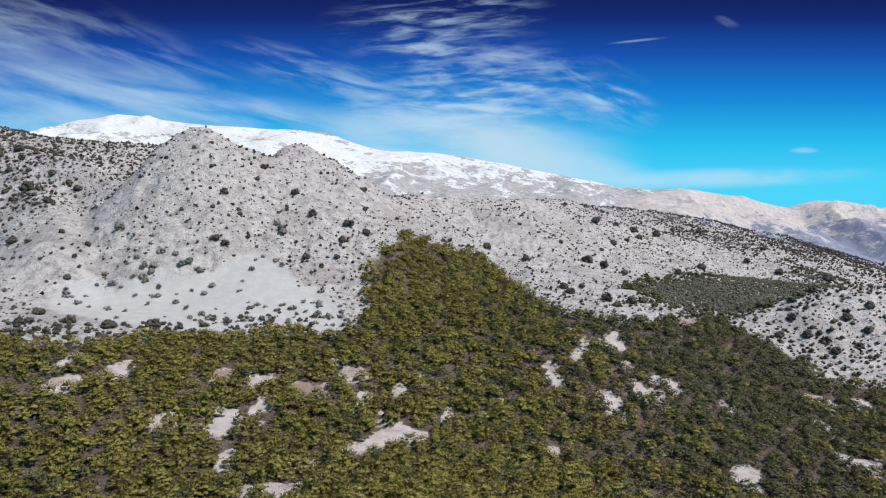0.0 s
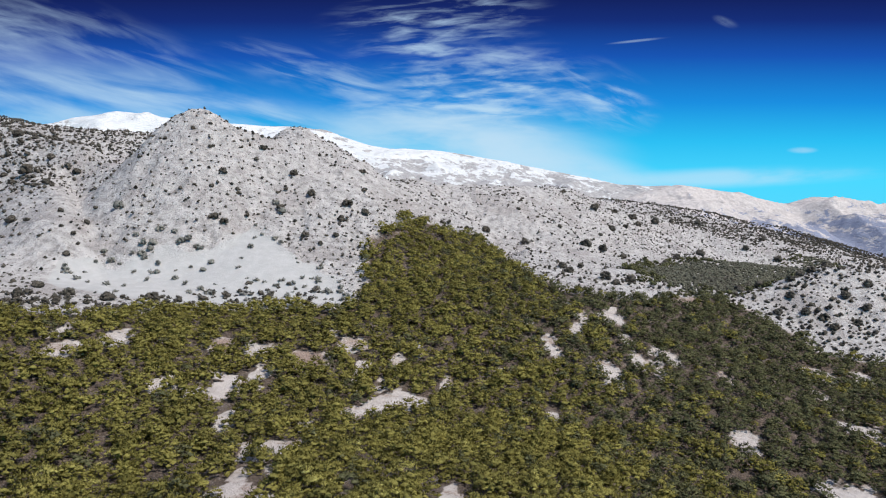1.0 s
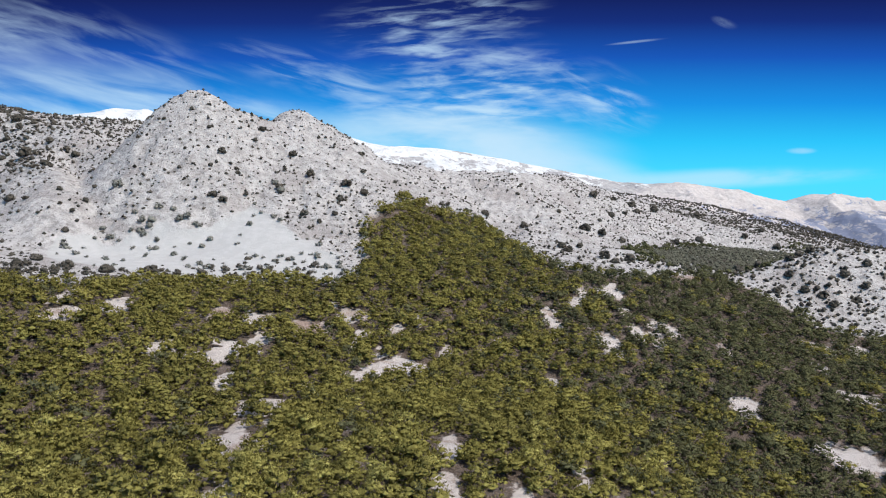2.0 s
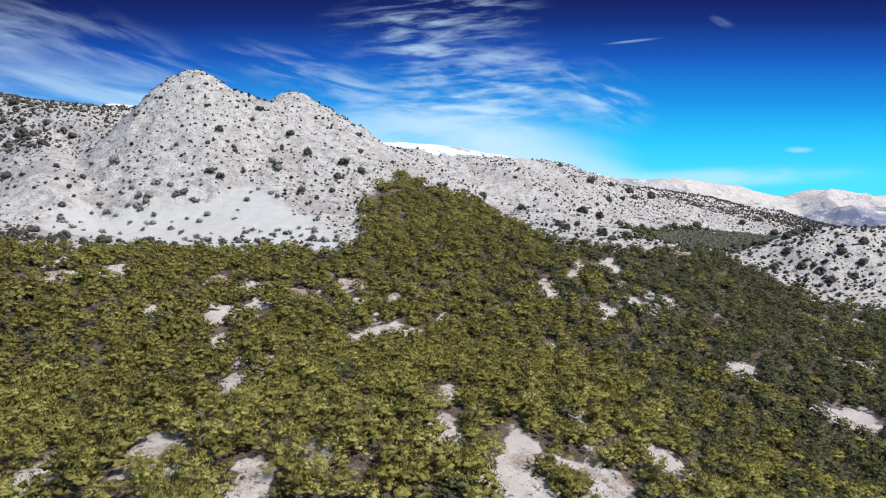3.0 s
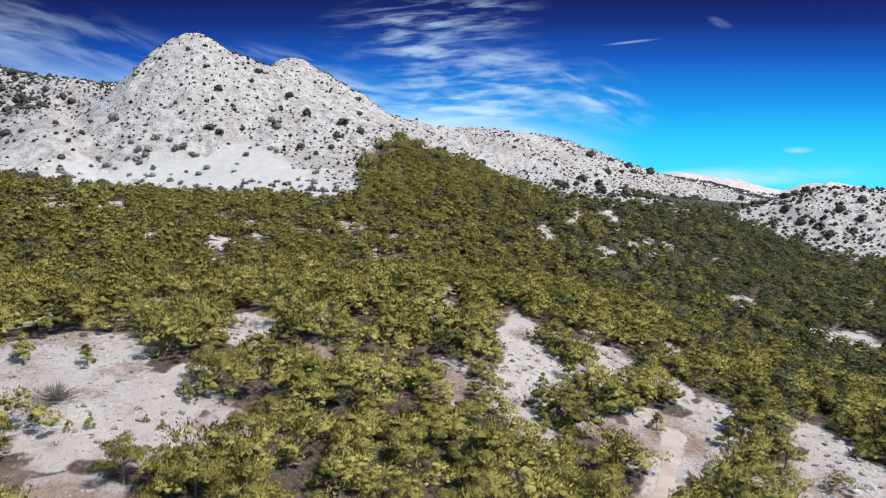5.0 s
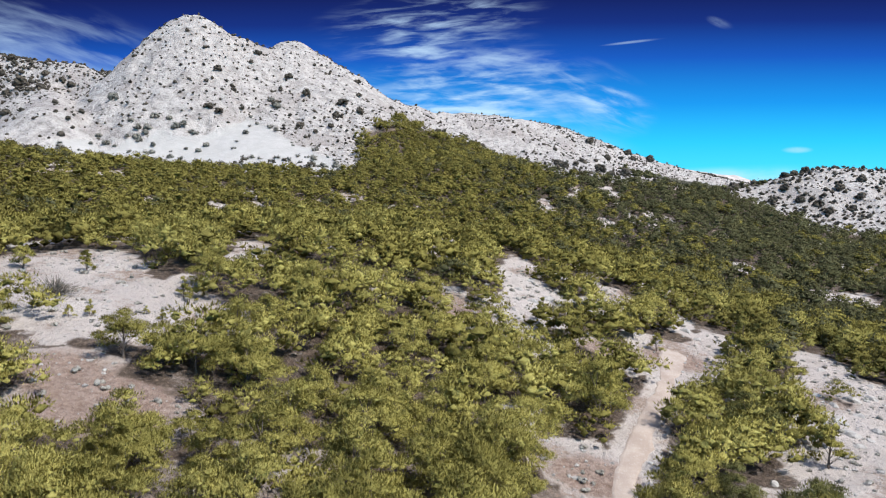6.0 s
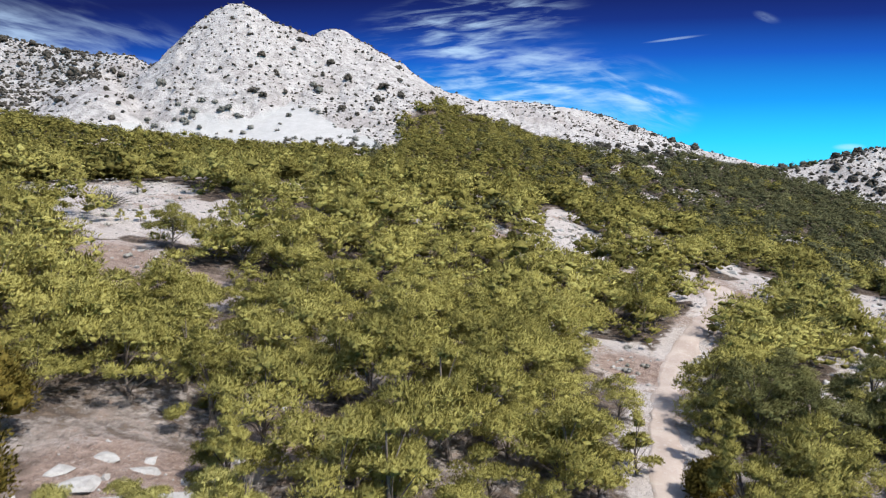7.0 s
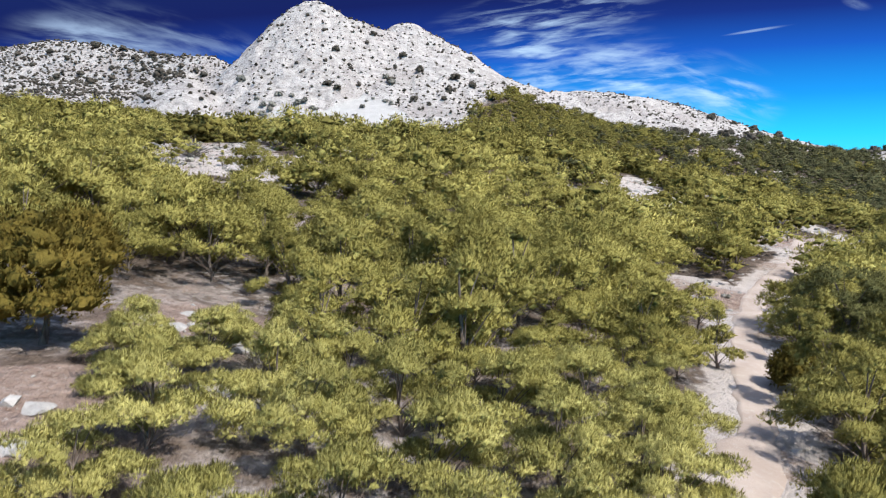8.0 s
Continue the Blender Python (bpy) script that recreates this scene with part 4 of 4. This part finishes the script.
# grey rounded bushes on the scree fan
SCREE_BUSHES = [(-135, 322, 3.8), (-131, 323, 4.5), (-131, 321, 3.2), (-134, 319, 3.8), (-132, 317, 3.1), (-119, 325, 4.4), (-116, 326, 4.1), (-112, 326, 3.2), (-110, 325, 3.1), (-146, 316, 3.8), (-152, 321, 2.9),
                (-142, 315, 2.2), (-138, 318, 2.5), (-103, 319, 3.1), (-88, 329, 3.1), (-85, 338, 2.2), (-90, 345, 2), (-111, 316, 2.1), (-115, 308, 3), (-105, 314, 3), (-125, 315, 2.8), (-124, 311, 2.8), (-139, 325, 2.9),
                (-130, 330, 4.6), (-123, 329, 3.5), (-154, 341, 5.2), (-152, 314, 2.2), (-84, 363, 4.1), (-80, 357, 4.7)]


def plant_large_shrubs():
    rng = np.random.default_rng(27)
    dark = WEST_SHRUBS + FAR_WEST_SHRUBS + PEAK_SHRUBS + SADDLE_SHRUBS + EAST_SHRUBS + FAR_EAST_SHRUBS
    for spots, mat, label, group in ((dark, SHRUB, "large dark rounded evergreen shrub on pale limestone", "large shrubs on the hills"),
                                     (SCREE_BUSHES, SAGE, "grey-green rounded bush on the bare scree fan", "bushes on the scree")):
        models = []
        for k in range(4):
            ob = new("evergreen_shrub" if mat is SHRUB else "scree_bush", tuft_mesh("shrub_leaves", *bush_shape(340 + k, 0.85, 1.0, 16, 14, 0.12, 0.06)))
            ob.data.materials.append(mat)
            models.append(tagged(ob, label, "shrub", group))
        used = set()
        for x, y, wide in spots:
            m = pose(x, y, height(x, y) - 0.15, 0, 0, rng.uniform(0, 360)) @ Matrix.Diagonal((wide, wide, wide * float(rng.uniform(0.8, 1.1)), 1))
            place_tree(models[int(rng.integers(4))], m, used)


plant_woods()
plant_shrubs()
plant_large_shrubs()


# ---- single things of the near slope ----
def stone_mesh(name, seed, level=2, flat=0.6, rough=0.22):
    """A weathered block: a ball pushed in and out and cut by a few planes."""
    rng = np.random.default_rng(seed)
    co, faces = BALLS[level]
    co = co * (1 + rng.normal(size=(len(co), 1)) * rough * 0.35)
    for _ in range(6):
        way = rng.normal(size=3)
        way /= np.linalg.norm(way)
        over = np.maximum(co @ way - rng.uniform(0.45, 0.75), 0)
        co = co - over[:, None] * way
    return raw_mesh(name, co * np.array([1, rng.uniform(0.7, 1.0), flat]) * 0.6, faces, smooth=False)


def stone_material():
    mat, n, out = material("weathered_limestone")
    p = place_of(n)
    mid, fine = n.noise(p, 1.4, 5, 0.65), n.noise(p, 9.0, 5, 0.7)
    colour = n.mix(n.range(mid, 0.35, 0.65), (0.34, 0.33, 0.318), (0.49, 0.478, 0.466))
    colour = n.mix(n.range(fine, 0.52, 0.7, 0, 0.6), colour, (0.26, 0.25, 0.24))
    surfaced(n, out, colour, 0.92, n.math("ADD", mid, n.math("MULTIPLY", fine, 0.4)), 0.12, 0.9)
    return mat


STONE = stone_material()
CUSHION = leaf_material("grey_thyme_cushion", (0.24, 0.235, 0.21), (0.36, 0.35, 0.32), (0.46, 0.45, 0.42), (0.33, 0.32, 0.30), 0.1, 12.0)
SLABS = [(-15.0, 25.1, 1.9), (-13.6, 27.4, 1.6), (-12.3, 26.0, 2.1), (-15.4, 28.0, 1.4), (-11.5, 27.6, 1.5), (-16.2, 26.3, 1.2), (-13.8, 24.2, 1.5), (-11.6, 24.6, 1.2), (-12.4, 14.6, 1.3), (-13.6, 16.4, 1.0),
         (-11.4, 12.9, 1.2), (-8.9, 19.0, 1.3), (-6.1, 19.3, 1.1), (-7.4, 20.2, 0.9), (-6.6, 30.6, 1.4), (-5.6, 31.5, 1.0)]
BOULDERS = [(29.3, 56.2, 2.4), (30.8, 53.4, 2.9), (27.6, 54.4, 1.5), (31.9, 57.6, 1.8), (41.7, 70.5, 2.2), (44.2, 72.3, 1.7), (45.8, 81.9, 2.0), (43.7, 77.5, 2.6), (46.9, 78.9, 1.8), (45.2, 85.2, 2.1), (55.8, 91.3, 2.6),
            (52.4, 97.0, 1.9), (50.6, 88.4, 1.5), (32.9, 80.4, 2.4), (34.6, 82.3, 1.7), (36.1, 79.0, 1.5), (14.0, 104.0, 2.2), (16.6, 107.2, 2.6), (12.2, 108.4, 1.8), (21.2, 110.9, 2.0), (26.2, 112.2, 1.9), (10.6, 98.6, 1.6), (38.0, 104.4, 1.6), (43.0, 73.6, 2.8), (46.4, 75.0, 2.3), (48.6, 72.4, 2.0), (41.2, 78.4, 1.9), (49.4, 84.6, 2.9), (52.6, 86.0, 2.2), (33.4, 58.8, 2.6),
            (34.6, 55.2, 2.2), (28.8, 60.6, 1.7), (15.2, 114.6, 2.0), (18.8, 113.2, 1.6), (11.2, 95.4, 1.8), (9.6, 91.2, 1.5), (37.4, 108.0, 2.2), (40.6, 100.8, 1.7)]


def put(ob, x, y, size, turn, sink=0.0, tall=1.0, tip=0.0):
    """Stands ob on the slope."""
    ob.matrix_basis = pose(x, y, height(x, y) - sink, tip, tip * 0.7, turn) @ Matrix.Diagonal((size, size, size * tall, 1))
    return ob


def lay_stones():
    rng = np.random.default_rng(47)
    slabs = [stone_mesh("limestone_slab", 400 + k, 2, 0.22) for k in range(4)]
    blocks = [stone_mesh("boulder", 410 + k, 2, 0.62) for k in range(5)]
    for me in slabs + blocks:
        me.materials.append(STONE)
    for k, (x, y, size) in enumerate(SLABS):
        ob = tagged(new("limestone_slab", slabs[k % 4]), "flat cracked pale limestone slab bedded in reddish soil", "rock slab", "slabs in the clearings")
        put(ob, x, y, 1.4 * size, rng.uniform(0, 360), 0.11 * size, tip=rng.normal() * 4)
    for k, (x, y, size) in enumerate(BOULDERS):
        ob = tagged(new("boulder", blocks[k % 5]), "weathered white limestone boulder on the bare slope", "boulder", "boulders on the slope")
        put(ob, x, y, size * 0.8, rng.uniform(0, 360), 0.12 * size, tip=rng.normal() * 8)
    # loose stones on all bare ground near the trail
    x, y = scatter(rng, -60, 70, 10, 135, 0.95)
    bare = openness(x, y) * step(150, 60, y) + 0.35 * step(4.5, 2.0, trail_gap(x, y)) + 0.03
    keep = (rng.random(len(x)) < 0.55 * bare) & in_view_wedge(x, y, 4) & (trail_gap(x, y) > 1.3)
    x, y = x[keep], y[keep]
    co, faces = BALLS[1]
    r = 0.05 + 0.22 * rng.random(len(x)) ** 4 + 0.10 * step(60, 120, y) * rng.random(len(x))
    shape = co[None] * (1 + rng.normal(size=(len(x), len(co), 1)) * 0.25) * np.stack([r * rng.uniform(0.8, 1.5, len(x)), r * rng.uniform(0.8, 1.5, len(x)), r * 0.7], -1)[:, None]
    corners = shape + np.stack([x, y, land(x, y)[0] + 0.03], -1)[:, None]
    me = raw_mesh("loose_stones", corners.reshape(-1, 3), (np.arange(len(x))[:, None, None] * len(co) + faces[None]).reshape(-1, 3), smooth=False)
    me.materials.append(STONE)
    tagged(new("loose_stones", me), "loose pale limestone stones strewn over bare ground", "stones", kind="stuff")
    # low grey cushion plants on the upper clearings
    x, y = scatter(rng, -56, 66, 44, 125, 1.5)
    keep = (rng.random(len(x)) < 0.6 * openness(x, y)) & (trail_gap(x, y) > 1.8)
    x, y = x[keep], y[keep]
    spots = np.stack([x, y, land(x, y)[0] - 0.05], -1)
    gathered("cushion_plants", "low grey cushion plants dotting pale stony ground", "low plants", spots, [bush_shape(430 + k, 0.42, 1.1, 4, 10, 0.10, 0.05) for k in range(5)], CUSHION, rng, lambda s: 0.3 + 0.7 * rng.random(len(s)) ** 2)


def twig_bush(seed, mat, name, label, twigs=420):
    """A leafless shrub: thin curved shoots that fan out from its foot."""
    rng = np.random.default_rng(seed)
    ob = new(name)
    a, e = rng.uniform(0, 2 * np.pi, twigs), rng.uniform(0.25, 1.45, twigs)
    way = np.stack([np.cos(a) * np.cos(e), np.sin(a) * np.cos(e), np.sin(e)], -1)
    start = way * rng.uniform(0.0, 0.55, (twigs, 1))
    tip = start + way * rng.uniform(0.25, 0.5, (twigs, 1)) + rng.normal(size=(twigs, 3)) * 0.10
    side = np.cross(way, rng.normal(size=(twigs, 3)))
    side /= np.linalg.norm(side, axis=1, keepdims=True)
    tri = np.stack([start - side * 0.014, start + side * 0.014, tip], 1).reshape(-1, 3)
    tri[:, 2] = np.maximum(tri[:, 2], 0)
    part("brushwood", raw_mesh("brushwood", tri, np.arange(len(tri)).reshape(-1, 3)), mat, ob)
    part("stem", limb_mesh("stem", rng, 0.5, 0.6, start[:8] + way[:8] * 0.4, 0.03), BARK, ob)
    return tagged(ob, label, "shrub")


def oak_tree(seed, mat, label, high=4.2, wide=5.0):
    rng = np.random.default_rng(seed)
    ob = new("oak_tree")
    corners, faces, normals = bush_shape(seed, high * 1.3, wide, 60, 90, 0.17, 0.09, fat=0.72, solid=0.5)
    corners = corners + np.array([0, 0, high * 0.12])
    tips = np.stack([np.cos(np.arange(6) * 1.05) * wide * 0.3, np.sin(np.arange(6) * 1.05) * wide * 0.3, np.full(6, high * 0.6)], -1)
    part("trunk", limb_mesh("trunk", rng, high * 0.8, wide, tips, 0.13), BARK, ob, "short dark forked trunk")
    part("crown", tuft_mesh("crown", corners, faces, normals), mat, ob)
    return tagged(ob, label, "oak tree")


def fallen_branch(seed):
    rng = np.random.default_rng(seed)
    tips = rng.normal(size=(7, 3)) * np.array([0.5, 0.5, 0.15]) + np.stack([np.zeros(7), np.zeros(7), np.linspace(0.6, 1.9, 7)], -1)
    me = limb_mesh("fallen_branch", rng, 2.2, 1.2, tips, 0.045, 5)
    me.materials.append(DEAD_WOOD)
    return tagged(new("fallen_branch", me), "bleached grey fallen pine branch", "branch")


DEAD_WOOD = bark_material("bleached_dead_wood", (0.34, 0.32, 0.29), (0.52, 0.50, 0.47))
SAPLINGS = [(-39.1, 79.5, 0.62), (-33.2, 85.9, 0.40), (-26.9, 75.7, 0.48), (-25.9, 74.6, 0.40), (-26.5, 68.7, 0.26), (-32.3, 66.4, 0.34), (-33.7, 65.2, 0.30), (-28.2, 69.2, 0.22), (-25.0, 76.6, 0.2), (26.0, 75.5, 0.66),
            (19.5, 99.4, 0.95), (27.4, 99.4, 0.9), (29.5, 95.4, 0.62), (14.9, 100.2, 0.55), (13.3, 87.3, 0.5), (8.7, 102.9, 0.6), (-45.6, 78.6, 0.85),
            (42.3, 98.5, 1.15), (43.3, 88.6, 1.2), (31.6, 72.6, 1.05), (38.2, 93.0, 0.9), (35.6, 64.5, 1.0), (52.0, 110.0, 1.0), (17.4, 71.4, 1.15), (13.6, 75.6, 1.15), (22.6, 62.5, 0.9), (8.2, 37.4, 0.72), (12.8, 40.0, 0.8)]
FOREGROUND = [(-12.0, 18.6, 0.72), (-9.6, 12.4, 0.66), (-9.9, 15.4, 0.78), (-7.7, 18.0, 0.82), (-5.9, 16.4, 0.8), (-6.2, 10.8, 0.68), (-3.9, 12.4, 0.78), (-1.5, 12.0, 0.74), (0.9, 13.8, 0.78),
              (2.7, 16.8, 0.8), (-2.6, 15.6, 0.86), (0.2, 17.6, 0.86), (2.6, 20.6, 0.84), (-4.2, 19.6, 0.9), (-1.4, 20.6, 0.92), (3.6, 24.4, 0.86), (-6.8, 21.6, 0.8), (0.8, 23.6, 0.95), (-10.6, 20.8, 0.78), (-13.2, 20.6, 0.66), (-9.0, 23.4, 0.76), (-11.8, 23.2, 0.58)]


def plant_single():
    rng = np.random.default_rng(53)
    models = [pine_kind(150 + k, 4.6, 4.0, 70, 1, 56, 0.19, 0.075, tall=True, fine=0.8) for k in range(3)]
    for t in models:
        tagged(t, "bushy green pine standing on pale stony ground", "pine tree", "pines in the clearings")
    used = set()
    for k, (x, y, size) in enumerate(SAPLINGS):
        place_tree(models[k % 3], pose(x, y, height(x, y), 0, 0, rng.uniform(0, 360)) @ Matrix.Diagonal((size, size, size, 1)), used)
    near = [pine_kind(160 + k, 3.9, 4.8, 165, 0, 140, 0.13, 0.032, fine=0.62, solid=0.36, mat=BRIGHTENED_PINE) for k in range(4)]
    for t in near:
        tagged(t, "low bushy pine with pale yellow-green feathery shoots", "pine tree", "pines below the drop")
    for k, (x, y, size) in enumerate(FOREGROUND):
        place_tree(near[k % 4], pose(x, y, height(x, y) - 0.45, 0, 0, rng.uniform(0, 360)) @ Matrix.Diagonal((size, size, size, 1)), used)
    put(oak_tree(501, RUSSET, "russet-tinged evergreen oak with a dense rounded crown"), -16.6, 20.6, 1.0, 20)
    put(oak_tree(502, RUSSET, "smaller russet-tinged oak beside a stony clearing", 3.6, 4.0), -19.4, 26.6, 1.0, 140)
    put(oak_tree(503, RUSSET, "low orange-brown oak shrub beside the trail", 2.2, 2.8), 11.3, 35.4, 1.0, 70)
    put(twig_bush(511, TWIG, "dead_shrub", "bare grey twiggy shrub on the clearing"), -37.8, 70.6, 3.4, 10, tall=0.7)
    put(twig_bush(512, TWIG, "dead_shrub", "leafless grey shrub among the pines"), 56.0, 121.0, 4.2, 90, tall=0.75)
    put(twig_bush(513, TWIG, "dead_shrub", "grey half-dead shrub under the pines"), -9.5, 22.5, 2.2, 200, tall=0.8)
    for k, (x, y, turn) in enumerate([(-13.1, 37.2, 30), (-14.6, 42.8, 200), (-8.2, 21.4, 110), (9.0, 24.5, 60)]):
        ob = fallen_branch(520 + k)
        ob.matrix_basis = pose(x, y, height(x, y) + 0.25, 78, 0, turn)


lay_stones()
plant_single()
